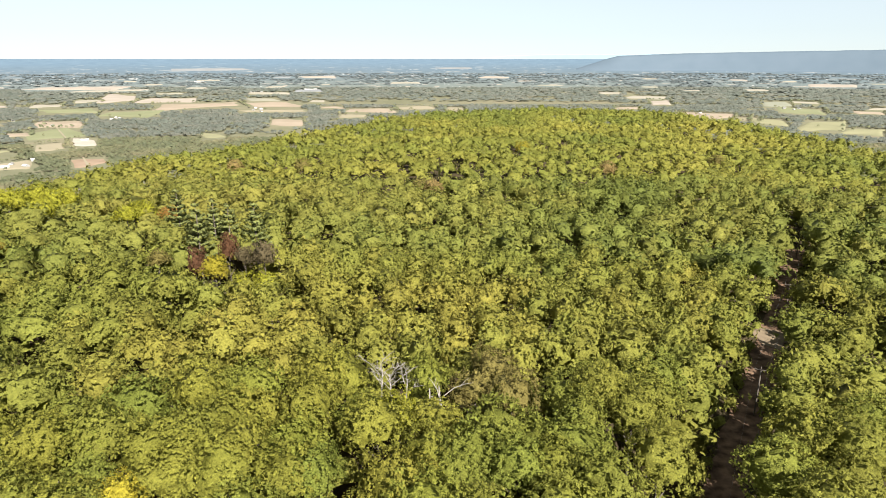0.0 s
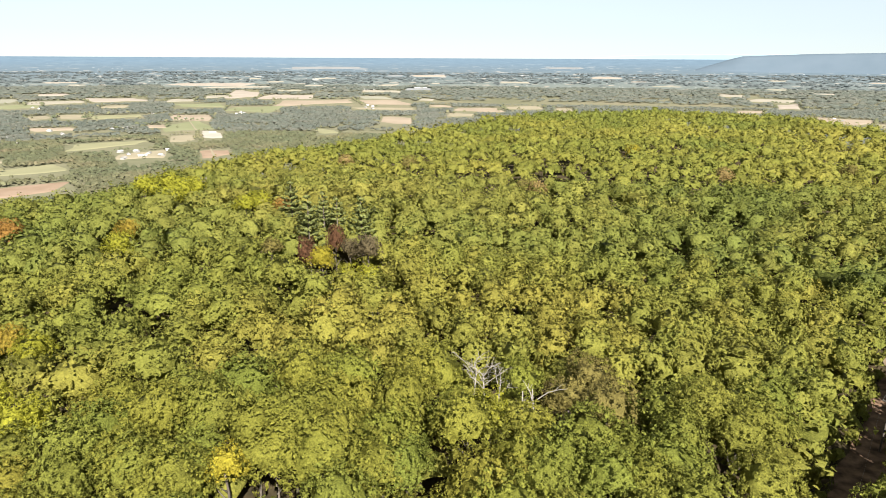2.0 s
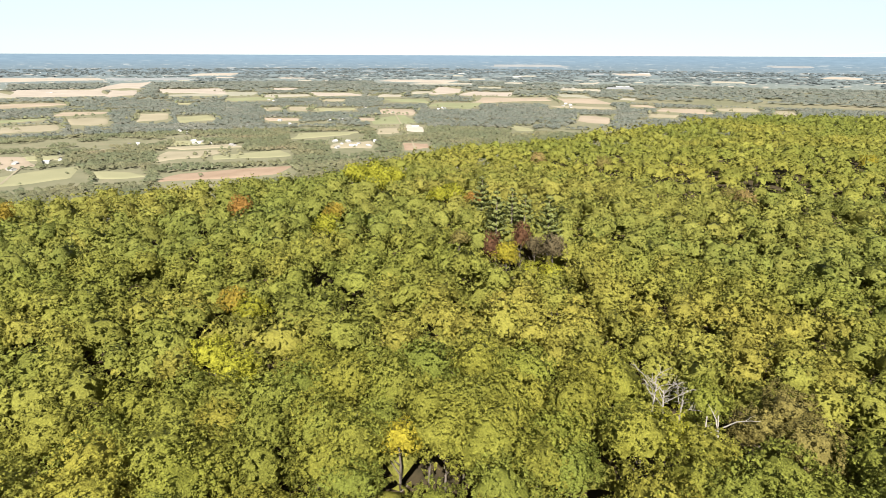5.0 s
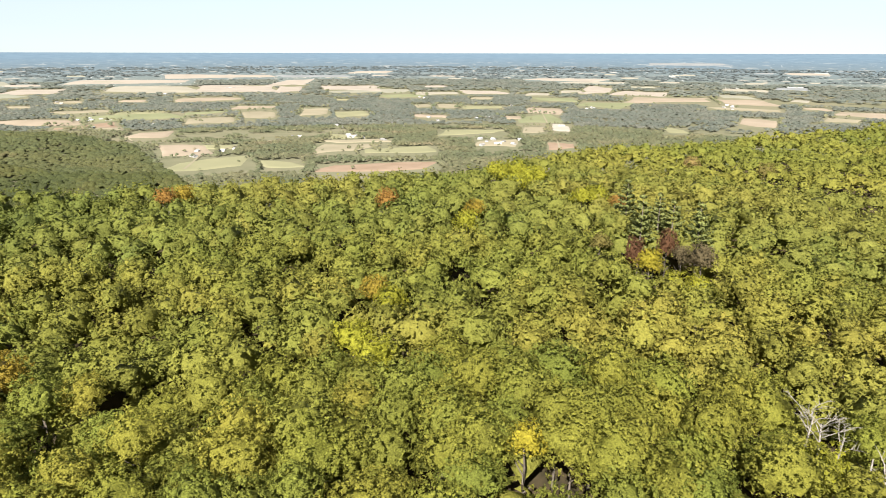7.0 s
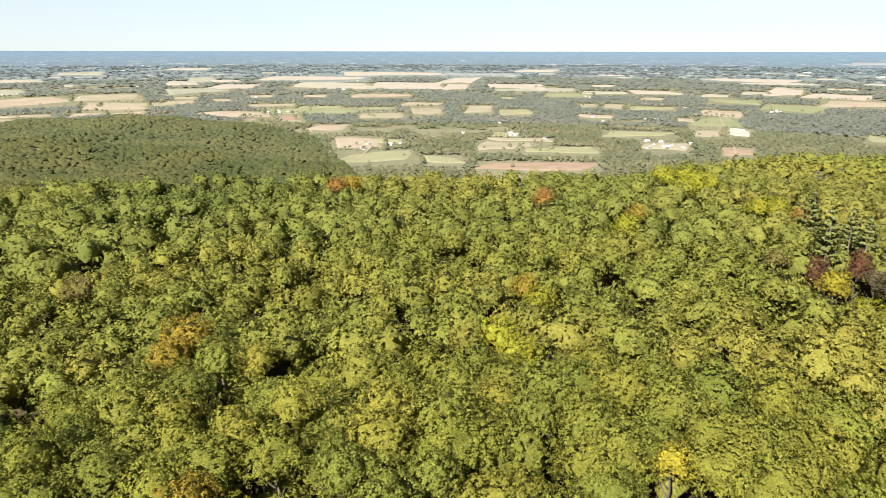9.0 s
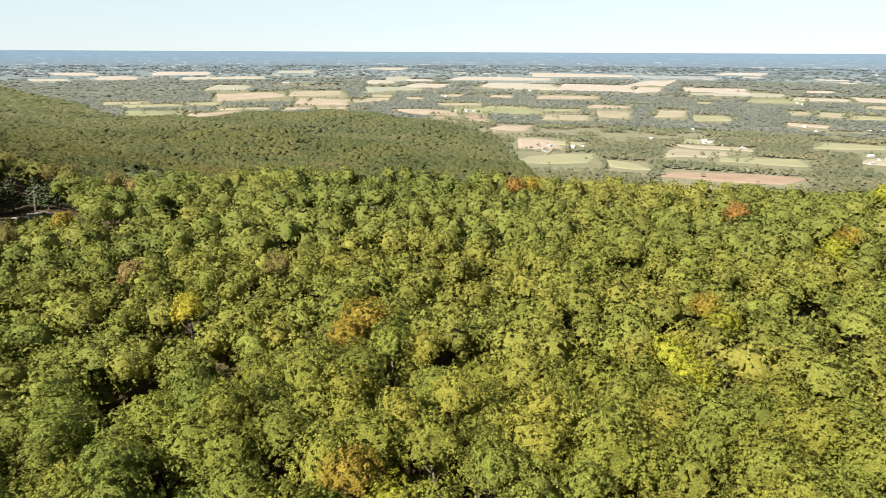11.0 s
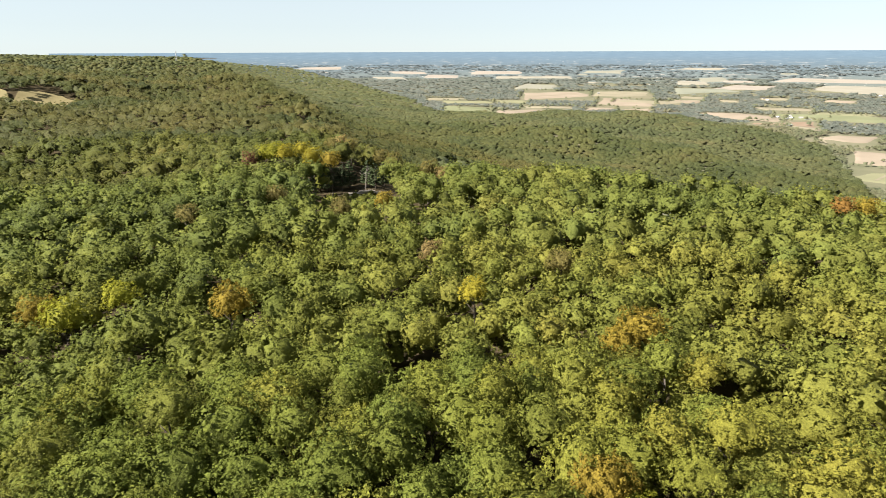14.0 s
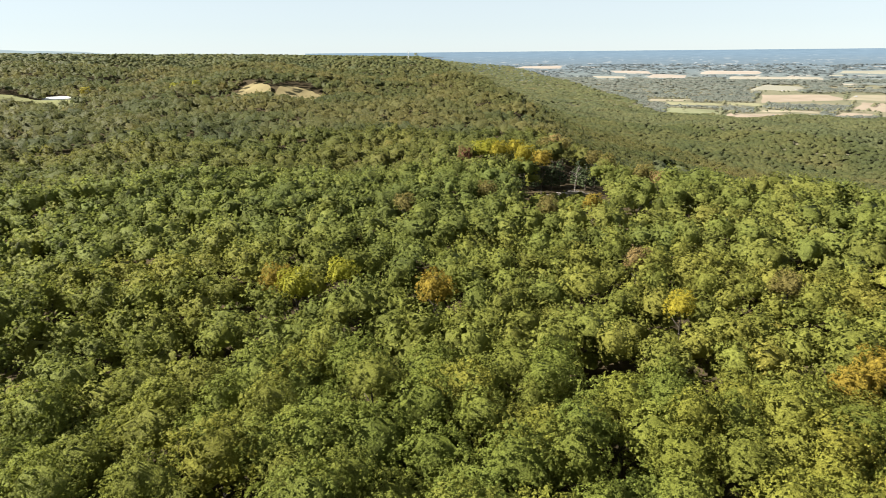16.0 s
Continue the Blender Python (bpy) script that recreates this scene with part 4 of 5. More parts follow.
plots = []
centres = []
for i_, (h, w_, d0, d1, crop) in enumerate(FIELDS):
    f = Field(h, w_, d0, d1, g.uniform(-5, 5))
    if i_ >= fixed and (any(q.holds(f.c[0], f.c[1], 60 + f.hw) for q in plots) or d0 < hill_reach(np.array(h)) + 60):
        continue
    plots.append(f)
    centres.append(f.c)
    a, b = np.meshgrid(np.linspace(-1, 1, 13), np.linspace(-1, 1, 11))
    wob = 1 + 0.10 * np.sin(a * 3.1 + i_) * np.cos(b * 2.3 + i_ * 1.7)
    wedge = 1 - g.uniform(0.0, 0.55) * (1 + a * g.choice([-1, 1])) / 2
    ly = b * f.hd * wedge * (1 + 0.12 * np.sin(a * 3.4 + i_ * 0.9)) + a * f.hd * g.uniform(-0.35, 0.35)
    lx = a * f.hw * wob + b * f.hw * g.uniform(-0.3, 0.3)
    rim = np.where(np.maximum(np.abs(a), np.abs(b)) > 0.99, -2.6, 0.0)   # the edges run into the ground
    x, y, _ = squeezed(f.c[0] + lx * f.u[0] + ly * f.w[0], f.c[1] + lx * f.u[1] + ly * f.w[1])
    v = np.stack([x, y, ground_z(x, y) + rim + 0.8 + (i_ % 7) * 0.12 + (1.6 if d1 > 3200 else 0)], -1).reshape(-1, 3)
    p, q = np.meshgrid(np.arange(10), np.arange(12), indexing="ij")
    c0 = (p * 13 + q).ravel()
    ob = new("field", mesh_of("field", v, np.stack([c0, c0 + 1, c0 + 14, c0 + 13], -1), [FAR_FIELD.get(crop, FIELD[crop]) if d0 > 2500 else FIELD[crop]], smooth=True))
    tagged(ob, {"plowed": "reddish-brown plowed field in the valley", "meadow": "pale green meadow in the valley", "hay": "mown straw-coloured hay field in the valley", "stubble": "tan harvested stubble field in the valley",
                "pasture": "green pasture in the valley between woods", "bare": "bare pale gravel lot in the valley"}[crop], "field", "valley fields")

# ---- woods of the valley ----
wood_map, wood_fine = Patchwork(21, 150.0), Patchwork(22, 42.0)


def in_plots(x, y, margin):
    k = np.zeros(len(x), bool)
    for f in plots:
        k |= f.holds(x, y, margin)
    return k


def valley_wood(name, step_m, d0, d1, h0, h1, thresh, templates, size, mat, label, flat=1.0):
    x, y = scatter(step_m, h0, h1, d0, d1)
    h = heading(x, y)
    d = np.hypot(x, y)
    v = 0.62 * wood_map(x, y) + 0.38 * wood_fine(x, y)
    k = (v > thresh) & (d > hill_reach(h) - 10) & ~((h > 62) & (d < 860)) & (edge_distance(x, y) > 330)
    x, y = x[k], y[k]
    d = np.hypot(x, y)
    k = ~(in_plots(x, y, 3.0) | in_plots(x * 1.025, y * 1.025, 0.0) | in_plots(x * 1.05, y * 1.05, 0.0))   # low ground in front of the open fields
    x, y = x[k], y[k]
    px, py, s = squeezed(x, y)
    sc = rng.uniform(*size, len(x)) * s
    forest(name, templates, px, py, ground_z(px, py) + 3.2 * sc * flat, sc, np.clip(tints(x, y), 0, 1), mat, label, flat)


valley_wood("valley_woods", 8.6, 700, 1500, SEEN0, 75, 0.30, lows, (0.75, 1.35), leaf_low, "olive-green woods and hedgerows between the valley fields", 0.85)
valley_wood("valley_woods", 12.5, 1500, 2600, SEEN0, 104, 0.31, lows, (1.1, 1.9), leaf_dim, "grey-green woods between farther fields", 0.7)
valley_wood("valley_woods", 32.0, 2600, 4200, SEEN0, 110, 0.33, lows, (2.9, 4.2), leaf_dim, "far woods with haze-blue leaves between pale fields", 0.42)

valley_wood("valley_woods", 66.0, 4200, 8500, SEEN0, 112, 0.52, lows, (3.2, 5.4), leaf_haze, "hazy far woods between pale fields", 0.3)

# hedgerows along the field edges
hx, hy = [], []
for i_, f in enumerate(plots):
    if f.d > 3000:
        continue
    gap = 8.0 if f.d < 1600 else 13.0
    for side in range(4):
        if side == 0 or g.random() < 0.4:
            continue
        L = f.hw if side < 2 else f.hd
        t = np.arange(-L, L, gap)
        t = t[g.random(len(t)) < 0.75] + g.uniform(-2, 2)
        o = (f.hd if side < 2 else f.hw) * (1 if side % 2 else -1) + g.normal(0, 2.5, len(t)) + (5 if side % 2 else -5)
        lx, ly = (t, o) if side < 2 else (o, t)
        hx.append(f.c[0] + lx * f.u[0] + ly * f.w[0])
        hy.append(f.c[1] + lx * f.u[1] + ly * f.w[1])
for n_ in range(420):   # lone trees in and between the fields
    c = polar(g.uniform(SEEN0, 100), 900 + 1500 * g.random() ** 1.3)
    hx.append(c[:1])
    hy.append(c[1:])
x, y = np.concatenate(hx), np.concatenate(hy)
k = (np.hypot(x, y) > np.maximum(880, hill_reach(heading(x, y)))) & (edge_distance(x, y) > 380)
x, y = x[k], y[k]
px, py, s = squeezed(x, y)
sc = g.uniform(0.55, 1.15, len(x)) * s * np.where(np.hypot(x, y) > 1600, 1.4, 1.0)
forest("hedgerow_trees", singles, px, py, ground_z(px, py) + 3.0 * sc, sc, tints(x, y), leaf_low, "hedgerows and lone trees between the valley fields")

# ---- the nearest trees, one by one ----
def crown_of(shape, mat):
    return mesh_of("crown", shape[0], shape[1], [mat], None, True, shape[2])


crowns = [crown_of(crown_shape(s, 150, 0.60, 15, 0.155, core=0.35, reach=5.0, boughs=11, ball=BALL1, inner=0.72), m_) for m_ in (leaf_oak, leaf_oak_green) for s in range(100, 107)]


def trunk_mesh(seed, height, mat):
    g2 = random.Random(seed)
    bm = bmesh.new()
    tube(bm, [(0, 0, -0.4), (0.1, 0.05, height * 0.35), (g2.uniform(-.3, .3), g2.uniform(-.3, .3), height * 0.7), (g2.uniform(-.6, .6), g2.uniform(-.6, .6), height)], (0.30, 0.24, 0.19, 0.08))
    for k in range(5):
        a, z0 = k * 1.3 + g2.random(), height * (0.45 + 0.09 * k)
        o = 1.3 + 0.6 * g2.random()
        tube(bm, [(0, 0, z0), (cos(a) * o * 0.5, sin(a) * o * 0.5, z0 + 0.7), (cos(a) * o, sin(a) * o, z0 + 1.5)], (0.13, 0.09, 0.04), 5)
    return from_bm("trunk", bm, [mat], True)


trunks = [trunk_mesh(s, 13.5, bark) for s in range(3)]


def tree(x, y, crown, trunk, radius, lift, label, group="", name="tree", tall=1.0):
    gz = float(ground_z(np.array(x), np.array(y)))
    sc = radius / 4.6
    t = thing(name, pose(x, y, gz), label, "tree", group)
    top = CANOPY + lift
    c = part("crown", crown, t)
    c.matrix_local = pose(0, 0, top - 5.2 * sc * tall, 0, 0, random.uniform(0, 360)) @ Matrix.Diagonal((sc, sc, sc * tall * random.uniform(0.9, 1.15), 1))
    k = part("trunk", trunk, t)
    k.matrix_local = Matrix.Diagonal((1, 1, (top - 4.0 * sc) / 13.5, 1))
    return t


x, y = scatter(7.3, SEEN0, SEEN1, 50, 100)
k = wooded(x, y)
x, y = x[k], y[k]
order = np.argsort(np.hypot(x, y))
near, rest = order[:296], order[296:]
if len(rest):
    sc = rng.uniform(0.64, 1.02, len(rest))
    forest("forest_canopy", mids, x[rest], y[rest], seat(x[rest], y[rest], sc), sc, tints(x[rest], y[rest]), leaf_joined, "oak canopy joining the nearest trees")
for i_ in near:
    # deeper green crowns by heading also stand in for weaker side light
    tree(float(x[i_]), float(y[i_]), crowns[int(rng.integers(0, 7)) + (7 if rng.random() < 0.2 + 0.4 * step((float(heading(x[i_], y[i_])) - 12) / 48) + 0.15 * step((float(heading(x[i_], y[i_])) - 85) / 40) + 0.65 * step((12 - float(heading(x[i_], y[i_]))) / 24) else 0)], trunks[i_ % 3], float(4.0 + 2.0 * rng.random() ** 1.5), float(rng.normal(0, 1.0 + 0.6 * step((float(heading(x[i_], y[i_])) - 45) / 30))), "tall oak with dense yellow-green early autumn leaves", "oaks of the plateau wood")

TREE_WORDS = {"yellow": "bright yellow autumn tree in the green wood", "gold": "golden-orange autumn tree in the green wood", "orange": "orange autumn maple in the green wood", "salmon": "rusty salmon-coloured autumn tree in the wood",
              "red": "slim dark red autumn tree beside pines", "purple": "dull purple-brown autumn tree beside pines", "brown": "thin brownish half-bare tree in the wood", "lime": "yellow-lime autumn tree in the wood"}
marked_crowns = {}
for h, d, r, colour, lift in MARKED:
    if colour not in marked_crowns:
        marked_crowns[colour] = [crown_of(crown_shape(s, 150, 0.60, 15, 0.155, core=0.35, reach=5.0, boughs=10, ball=BALL1, inner=0.72), leaf_autumn[colour]) for s in (200, 201)]
    cx, cy = polar(h, d)
    tree(float(cx), float(cy), marked_crowns[colour][random.randrange(2)], trunks[0], r, lift + 0.8, TREE_WORDS[colour], name="autumn_tree", tall=1.7 if colour == "red" else 1.0)


def conifer_crown(seed, height, radius, mat, tiers=9):
    """A pointed crown of plumed boughs in loose whorls round a straight stem."""
    g2 = np.random.default_rng(seed)
    at, out = [], []
    for k in range(tiers):
        f = (k + 0.5) / tiers
        for b in range(7 if f < 0.75 else 5):
            a = b * 0.9 + k * 1.7 + g2.uniform(-0.35, 0.35)
            reach = radius * (1 - f) ** 0.8 * g2.uniform(0.65, 1.15) + 0.35
            z = height * (0.05 + 0.93 * f) + g2.normal(0, 0.14)
            n2 = int(14 + reach * 15)
            q = np.sqrt(g2.uniform(0.04, 1, n2)) * reach
            side = g2.normal(0, 0.16, n2) * (0.4 + q * (1.15 - q / reach))
            rise = 0.10 * q + 0.22 * reach * (q / reach) ** 3 + g2.normal(0, 0.07, n2)
            at.append(np.stack([np.cos(a) * q - np.sin(a) * side, np.sin(a) * q + np.cos(a) * side, z + rise], -1))
            out.append(unit(np.stack([np.full(n2, 0.75 * cos(a)), np.full(n2, 0.75 * sin(a)), 0.65 + 0.2 * g2.random(n2)], -1)))
    lv, lf, ln = leaf_cards(g2, np.concatenate(at), np.concatenate(out), 0.21)
    return mesh_of("crown", lv, lf, [mat], None, True, ln)


def conifer(h, d, height, crown, label, total, name):
    cx, cy = polar(h, d)
    gz = float(ground_z(cx, cy))
    t = thing(name, pose(cx, cy, gz, 0, 0, random.uniform(0, 360)), label, "pine")
    c = part("crown", crown, t)
    c.matrix_local = pose(0, 0, total - height) @ Matrix.Diagonal((height / 10,) * 3 + (1,))
    bm = bmesh.new()
    tube(bm, [(0, 0, -0.4), (0, 0, total * 0.5), (0, 0, total - 0.3)], (0.32, 0.24, 0.04))
    part("trunk", from_bm("trunk", bm, [bark], True), t)


pine_crowns = [conifer_crown(s, 10, 2.8, leaf_pine) for s in (1, 2, 3)]
fir_crowns = [conifer_crown(s, 10, 3.6, leaf_fir) for s in (4, 5)]
for i_, (h, d, s, total) in enumerate(PINES):
    conifer(h, d, s, pine_crowns[i_ % 3], "white pine with layered grey-green boughs", total, "pine_tree")
for i_, (h, d, s) in enumerate(FIRS):
    conifer(h, d, s, fir_crowns[i_ % 2], "dark green conifer beside a rocky clearing", s + 0.6 if d < 400 else s + 7.0, "conifer_tree")


def dead_tree(h, d, spread, seed, limbs):
    g2 = random.Random(seed)
    cx, cy = polar(h, d)
    t = thing("dead_tree", pose(cx, cy, float(ground_z(cx, cy)), 0, 0, g2.uniform(0, 360)), "leafless dead tree with bleached grey branches", "tree", "dead trees")
    top = CANOPY - 1.8 if d < 200 else 8.5
    bm = bmesh.new()
    tube(bm, [(0, 0, -0.4), (0.1, 0, top * 0.5), (0.3, 0.2, top * 0.8), (0.2, 0.5, top)], (0.24, 0.18, 0.13, 0.08), 7)
    part("trunk", from_bm("trunk", bm, [dead_wood], True), t)
    stout = 1.6 if limbs < 4 else 1.0
    for k in range(limbs):
        bm = bmesh.new()
        a, z0 = k * 2.4 + g2.random(), top * min(0.97, 0.80 + 0.035 * k)
        o, up = spread * g2.uniform(0.55, 1.0), g2.uniform(1.2, 4.4)
        bend = g2.uniform(-0.5, 0.5)
        pts = [(0.15, 0.25, z0), (cos(a) * o * 0.4, sin(a) * o * 0.4, z0 + up * 0.6), (cos(a + bend * .6) * o * 0.75, sin(a + bend * .6) * o * 0.75, z0 + up * 0.85), (cos(a + bend) * o, sin(a + bend) * o, z0 + up)]
        tube(bm, pts, [w * stout for w in (0.068, 0.050, 0.032, 0.014)], 5)
        limb = part("branch", from_bm("branch", bm, [dead_wood], True), t)
        for j in range(6 if limbs > 3 else 2):
            f = 0.2 + 0.13 * j
            p = Vector(pts[1]).lerp(Vector(pts[3]), f)
            b = a + g2.uniform(-1.4, 1.4)
            n2 = g2.uniform(0.7, 1.7)
            q = p + Vector((cos(b) * n2, sin(b) * n2, g2.uniform(0.1, 1.0)))
            bm = bmesh.new()
            tube(bm, [p, (p + q) / 2 + Vector((0, 0, 0.15)), q], (0.030, 0.022, 0.010), 4)
            part("twig", from_bm("twig", bm, [dead_wood], True), limb)


for i_, (h, d, s, limbs) in enumerate(DEAD):
    dead_tree(h, d, s, i_, limbs)

# ---- the cut through the wood: dirt track, poles and wires ----
def ribbon(name, pts, half, lift, mat, label, category, kind="structure"):
    v, n2 = [], len(pts)
    fine = []
    for a, b in zip(pts[:-1], pts[1:]):
        for t in np.linspace(0, 1, 8)[:-1]:
            fine.append(a + (b - a) * t)
    fine.append(pts[-1])
    fine = np.array(fine)
    d = np.gradient(fine, axis=0)
    d /= np.linalg.norm(d, axis=1, keepdims=True)
    nrm = np.stack([-d[:, 1], d[:, 0]], -1)
    cols = np.linspace(-1, 1, 7)
    w = half * (1 + 0.15 * np.sin(np.arange(len(fine)) * 1.3))
    p = fine[:, None] + nrm[:, None] * cols[None, :, None] * w[:, None, None]
    z = ground_z(p[..., 0], p[..., 1]) + lift
    v = np.concatenate([p, z[..., None]], -1).reshape(-1, 3)
    i, j = np.meshgrid(np.arange(len(fine) - 1), np.arange(6), indexing="ij")
    a = (i * 7 + j).ravel()
    return tagged(new(name, mesh_of(name, v, np.stack([a, a + 1, a + 8, a + 7], -1), [mat], smooth=True)), label, category, kind=kind)


ribbon("road", TRACK[1:], 3.2, 0.12, track_dirt, "leaf-strewn dirt track in a narrow forest cut", "track")
for h, d, w, e in ((-29.3, 159, 4.2, 6.0),):
    cx, cy = polar(h, d)
    a = np.linspace(0, 2 * pi, 25)[:-1]
    rr = 1 + 0.22 * np.sin(a * 3 + 1) + 0.1 * np.sin(a * 7)
    bm = bmesh.new()
    hub = bm.verts.new((cx, cy, float(ground_z(cx, cy)) + 0.35))
    ring = [bm.verts.new((cx + cos(q) * w * s, cy + sin(q) * e * s, float(ground_z(cx, cy)) + 0.2)) for q, s in zip(a, rr)]
    for i_ in range(24):
        bm.faces.new((hub, ring[i_], ring[(i_ + 1) % 24]))
    tagged(new("sand_patch", from_bm("sand_patch", bm, [sand], True)), "patch of bare pale sand on the dirt track", "ground", kind="structure")


for lane in (((29.4, 1130), (29.9, 1330), (30.6, 1560), (31.4, 2010)), ((62.4, 985), (61.0, 1110), (57.4, 1240), (52.0, 1325), (46.0, 1345), (40.0, 1420)), ((66.0, 1330), (67.2, 1500), (69.0, 1760), (70.4, 2100))):
    ribbon("road", np.array([polar(h, d) for h, d in lane]), 1.7, 1.2, FIELD["hay"], "narrow pale country lane between valley fields", "road")


def utility_pole(h, d, turn):
    cx, cy = polar(h, d)
    t = thing("utility_pole", pose(cx, cy, float(ground_z(cx, cy)), 0, 0, turn), "weathered wooden utility pole with one crossarm in the forest cut", "pole", "poles of the power line")
    bm = bmesh.new()
    tube(bm, [(0, 0, -0.6), (0, 0, 5), (0, 0, 10.2)], (0.16, 0.14, 0.10), 8)
    part("pole", from_bm("pole", bm, [pole_wood], True), t)
    bm = bmesh.new()
    box(bm, -1.2, 1.2, -0.16, -0.05, 9.4, 9.55)
    arm = part("crossarm", from_bm("crossarm", bm, [pole_wood]), t)
    for s in (-1.05, 1.05):
        bm = bmesh.new()
        tube(bm, [(s, -0.1, 9.53), (s, -0.1, 9.62), (s, -0.1, 9.72)], (0.04, 0.07, 0.03), 6)
        part("insulator", from_bm("insulator", bm, [wire_mat], True), arm)
    return [(Vector((cx, cy, float(ground_z(cx, cy)) + 9.7)) + Matrix.Rotation(radians(turn), 3, "Z") @ Vector((s, -0.1, 0))) for s in (-1.05, 1.05)]


POLES = [(-29.0, 62), (-29.2, 118), (-30.3, 172), (-30.4, 228)]
ends = [utility_pole(h, d, -31) for h, d in POLES]
for a, b in zip(ends[:-1], ends[1:]):
    for p, q in zip(a, b):
        bm = bmesh.new()
        tube(bm, [p.lerp(q, f) - Vector((0, 0, 4 * f * (1 - f) * 0.7)) for f in (0, .2, .4, .6, .8, 1)], (0.009,) * 6, 4)
        tagged(new("power_cable", from_bm("power_cable", bm, [wire_mat], True)), "thin sagging power cable along the forest cut", "cable", "cables of the power line")

# ---- rock ledge at the clearing ----
for h, d, w, e, z, turn in ((105.4, 287, 4.0, 2.2, 0.8, 106), (104.2, 290, 5.2, 2.4, 0.9, 100), (103.5, 286, 3.6, 2.0, 0.8, 112), (104.9, 281, 3.6, 1.8, 0.6, 95), (106.5, 284, 3.0, 1.6, 0.6, 110)):
    bm = bmesh.new()
    bmesh.ops.create_icosphere(bm, subdivisions=3, radius=1.0)
    for v in bm.verts:
        c = v.co.copy()
        c = Vector((max(-.72, min(.72, c.x)), max(-.7, min(.7, c.y)), max(-.6, min(.45, c.z)))) * (1 + 0.16 * noise.noise(c * 2.1 + Vector((d, h, 0))))
        v.co = Vector((c.x * w, c.y * e, c.z * z * 1.6 + z * 0.4))
    cx, cy = polar(h, d)
    ob = new("rock_ledge", from_bm("rock_ledge", bm, [rock]))
    ob.matrix_world = pose(cx, cy, float(ground_z(cx, cy)), 0, 0, turn)
    tagged(ob, "flat pale sandstone slab in a forest clearing", "rock", "rocks of the clearing")

# ---- grass glades on the plateau ----
glade_grass = plain_mat("dry_glade_grass", (0.15, 0.125, 0.065), (0.21, 0.175, 0.092), 0.05)
meadow_grass = plain_mat("mown_meadow_grass", (0.15, 0.155, 0.075), (0.20, 0.195, 0.095), 0.05)
for i_, (h, d, w, e, mat) in enumerate(((151.0, 918, 52, 68, "pasture"), (147.1, 918, 22, 64, "pasture"), (128.8, 815, 36, 47, "hay"), (132.7, 850, 24, 39, "hay"))):
    cx, cy = polar(h, d)
    a = np.linspace(0, 2 * pi, 33)[:-1]
    u, q = polar(h, 1.0), polar(h - 90, 1.0)
    v = [(cx, cy)]
    for f in (0.16, 0.32, 0.48, 0.64, 0.82, 1.0):
        for t in a:
            rr = f * (1 + 0.12 * sin(3 * t + i_) + 0.06 * sin(7 * t))
            v.append((cx + q[0] * cos(t) * w * rr + u[0] * sin(t) * e * rr, cy + q[1] * cos(t) * w * rr + u[1] * sin(t) * e * rr))
    v = np.array(v)
    v = np.concatenate([v, (ground_z(v[:, 0], v[:, 1]) + 3.2)[:, None]], 1)
    f3 = [(0, 1 + k, 1 + (k + 1) % 32) for k in range(32)]
    f3 += [t for o in (1, 33, 65, 97, 129) for k in range(32) for t in ((o + k, o + 32 + k, o + 32 + (k + 1) % 32), (o + k, o + 32 + (k + 1) % 32, o + (k + 1) % 32))]
    tagged(new("glade", mesh_of("glade", v, f3, [glade_grass if mat == "hay" else meadow_grass], smooth=True)), "dry grass glade in the plateau forest", "field", "glades of the plateau")


# ---- houses, barn and masts ----
def house(h, d, length, width, wall, roof, walls, roofing, turn, label, name="house"):
    x, y, z, s = spot(h, d)
    t = thing(name, pose(x, y, z - 0.3, 0, 0, turn) @ Matrix.Diagonal((s, s, s, 1)), label, "house" if name == "house" else "barn")
    a, b = length / 2, width / 2
    bm = bmesh.new()
    box(bm, -a, a, -b, b, 0, wall)
    for sx in (-a, a):
        v = [bm.verts.new(p) for p in ((sx, -b, wall), (sx, b, wall), (sx, 0, wall + roof * 0.96))]
        bm.faces.new(v)
    shell = part("wall", from_bm("wall", bm, [walls]), t)
    bm = bmesh.new()
    o = 0.5
    for sy in (-1, 1):
        v = [bm.verts.new(p) for p in ((-a - o, sy * (b + o), wall - 0.35), (a + o, sy * (b + o), wall - 0.35), (a + o, 0, wall + roof), (-a - o, 0, wall + roof),
                                        (-a - o, sy * (b + o), wall - 0.15), (a + o, sy * (b + o), wall - 0.15), (a + o, 0, wall + roof + 0.2), (-a - o, 0, wall + roof + 0.2))]
        for f in ((0, 1, 2, 3), (4, 5, 6, 7), (0, 1, 5, 4), (1, 2, 6, 5), (3, 0, 4, 7)):
            bm.faces.new([v[i] for i in f])
    part("roof", from_bm("roof", bm, [roofing]), t)
    if name == "house":
        for i_ in range(3):
            bm = bmesh.new()
            xx = -a * 0.6 + i_ * a * 0.6
            box(bm, xx - 0.5, xx + 0.5, b, b + 0.06, 0.9, 2.2)
            part("window" if i_ != 1 else "door", from_bm("window", bm, [grey_roof]), shell)
    return t


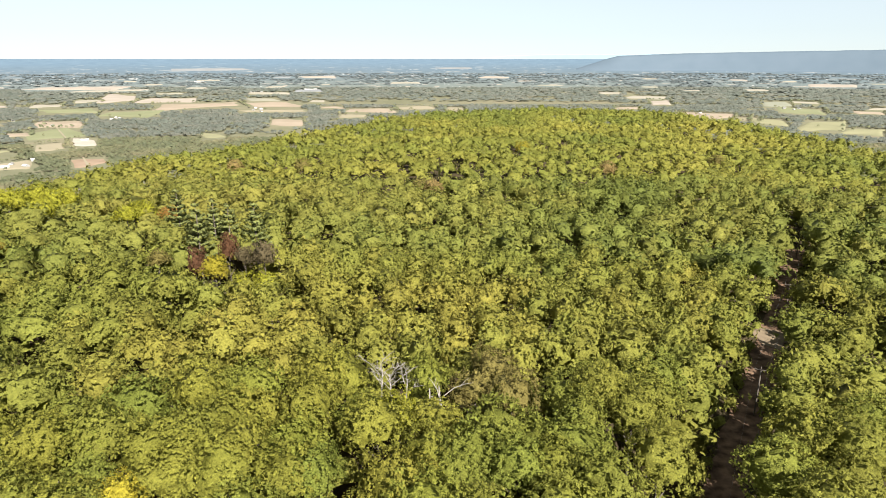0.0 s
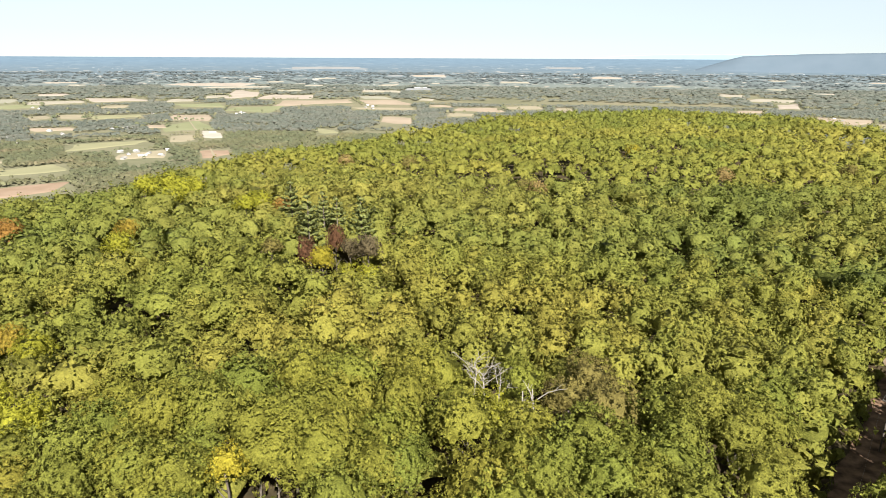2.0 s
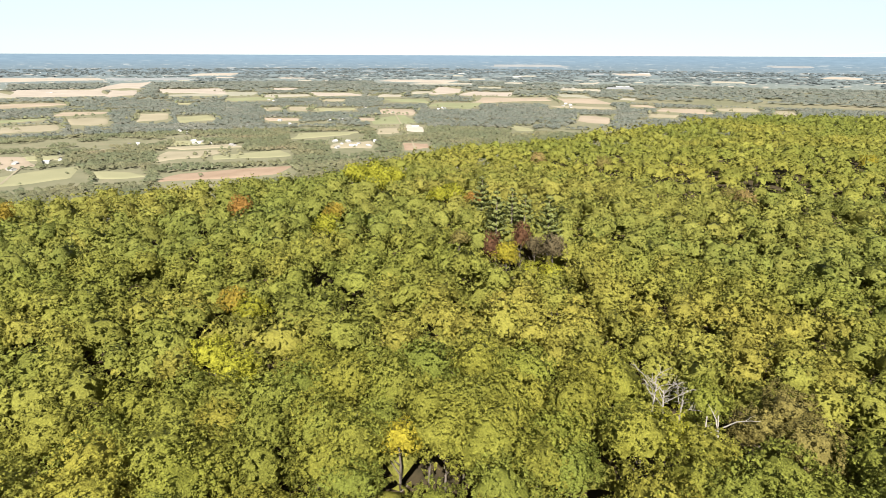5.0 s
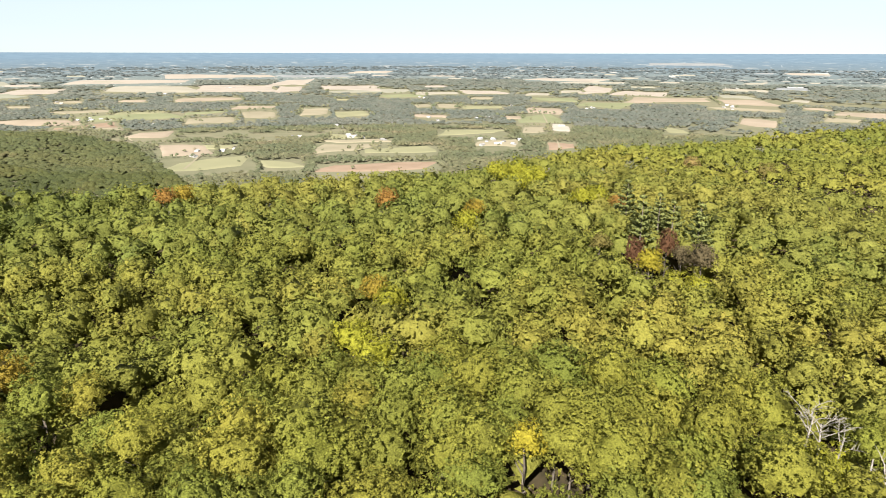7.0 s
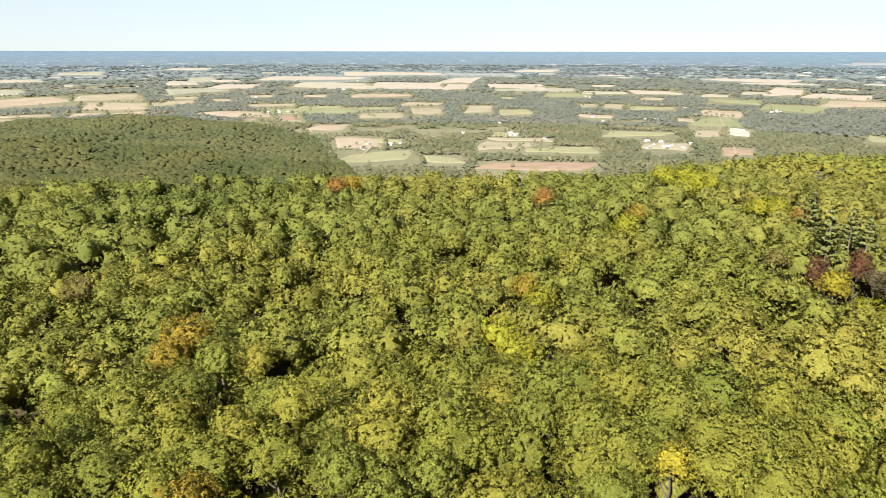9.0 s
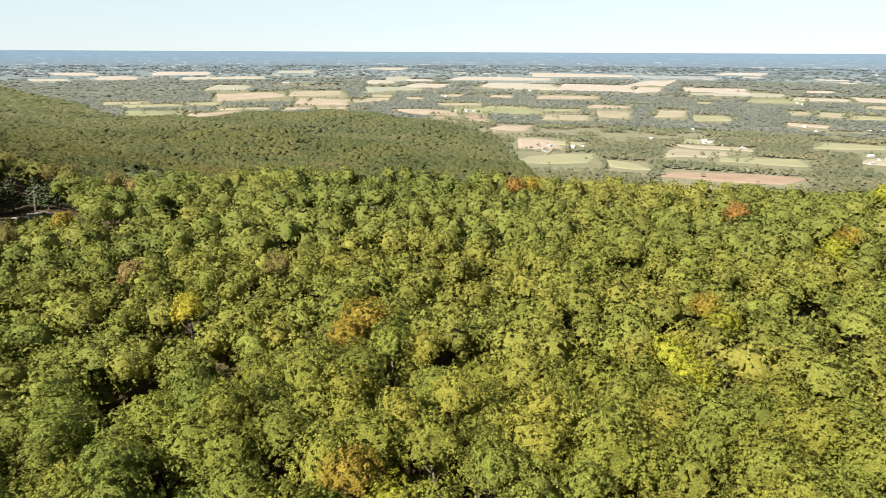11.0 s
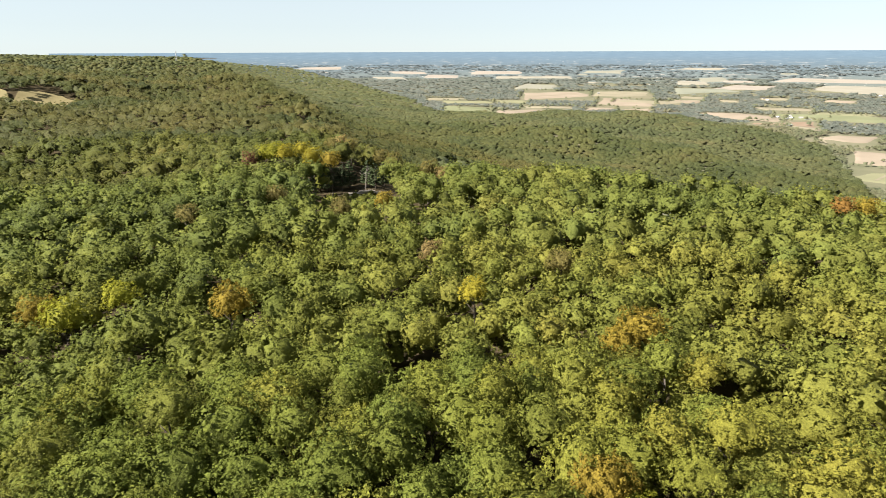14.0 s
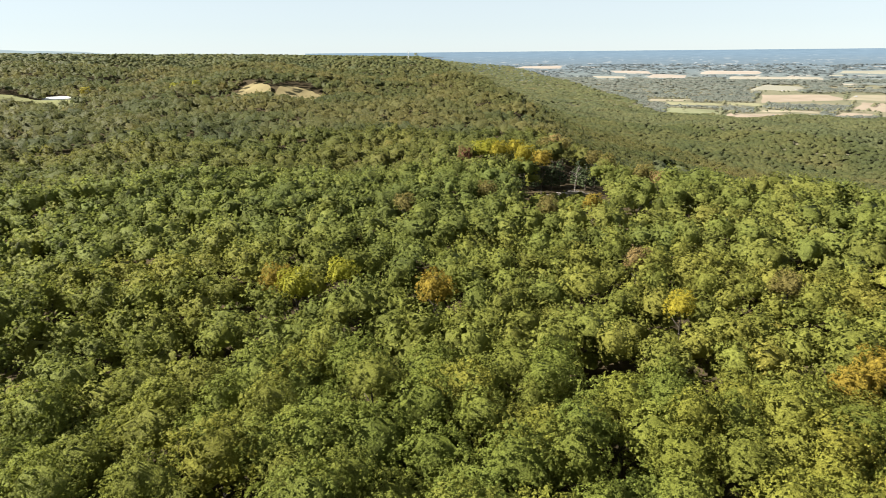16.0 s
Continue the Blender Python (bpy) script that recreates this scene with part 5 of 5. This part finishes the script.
HOUSES = [(61.5, 1103), (59.2, 1153), (58.1, 1248), (53.3, 1320), (52.6, 1319), (48.2, 1295), (47.7, 1313), (47.1, 1286), (69.6, 1872), (68.0, 1879), (65.4, 1622), (64.3, 1635), (52.7, 2058), (48.4, 1330), (46.6, 1310), (45.3, 1246),
          (43.4, 1505), (36.6, 1263), (36.0, 1222), (35.4, 1257), (35.0, 1192), (36.4, 1175), (37.9, 1172), (27.3, 2020), (34.6, 1770), (26.8, 2046), (58.2, 1167), (33.8, 2117), (33.3, 2047), (27.0, 2090), (-22.3, 2097), (-21.8, 2156)]
HOUSES += [(-28.7, 2043), (34.5, 1223), (33.6, 1190), (29.4, 1518), (87.7, 3063), (83.7, 2695), (86.8, 2900), (88.6, 2997), (68.8, 1538), (61.2, 1160), (32.2, 1280), (33.0, 1255), (31.4, 1900), (40.4, 1620), (41.2, 1700), (-24.2, 2300)]
for n_ in range(22):   # small hamlets farther out
    hh, dd = g.uniform(-34, 92), 1500 * 2.4 ** g.random()
    if dd > hill_reach(np.array(hh)) + 150:
        HOUSES += [(hh + g.normal(0, 0.5), dd * (1 + g.normal(0, 0.02))) for _ in range(int(g.integers(2, 6)))]
for i_, (h, d) in enumerate(HOUSES):
    big = i_ % 5 == 0
    house(h, d, 14 if big else 9, 7.5 if big else 6.5, 3.0, 2.0, white_wall, pale_roof if i_ % 3 else grey_roof, (i_ * 47) % 180,
          "white metal-roofed farm building in the valley" if i_ % 3 else "white house with grey roof in the valley")
for h, d, L, W in ((16.0, 3521, 60, 24), (11.5, 3675, 70, 24), (9.8, 6602, 120, 40), (20.5, 5200, 70, 30), (2.5, 6500, 90, 40), (25.4, 6100, 70, 30)):
    house(h, d, L, W, 6, 2, white_wall, pale_roof, h, "long white warehouse far off in the valley", "warehouse")
barn_white = plain_mat("white_barn_paint", (0.80, 0.80, 0.79), (0.95, 0.95, 0.94), 0.1, 0.6)
house(147.0, 968, 34, 10, 5.5, 2.2, barn_white, barn_white, 147.0 + 8, "long low white-roofed barn beside a glade", "barn")


def lattice_mast(h, r, height, half):
    x, y = polar(h, r)
    z = float(ground_z(x, y)) + 8
    t = thing("radio_mast", pose(x, y, z), "grey steel lattice mast on the plateau skyline", "mast")
    lv = [(-1, -1), (1, -1), (1, 1), (-1, 1)]
    at = lambda k, f: Vector((lv[k][0] * half * (1 - 0.75 * f), lv[k][1] * half * (1 - 0.75 * f), height * f))
    for k in range(4):
        bm = bmesh.new()
        tube(bm, [at(k, 0) - Vector((0, 0, 10)), at(k, .5), at(k, 1)], (0.5, 0.42, 0.34), 5)
        part("leg", from_bm("leg", bm, [steel], True), t)
    for i in range(7):
        for k in range(4):
            bm = bmesh.new()
            tube(bm, [at(k, i / 7), (at(k, i / 7) + at((k + 1) % 4, (i + 1) / 7)) / 2, at((k + 1) % 4, (i + 1) / 7)], (0.22,) * 3, 4)
            part("brace", from_bm("brace", bm, [steel]), t)
    bm = bmesh.new()
    box(bm, -half * .8, half * .8, -half * .8, half * .8, height, height + 1.6)
    part("platform", from_bm("platform", bm, [steel]), t)


lattice_mast(119.2, 2900, 40, 2.6)
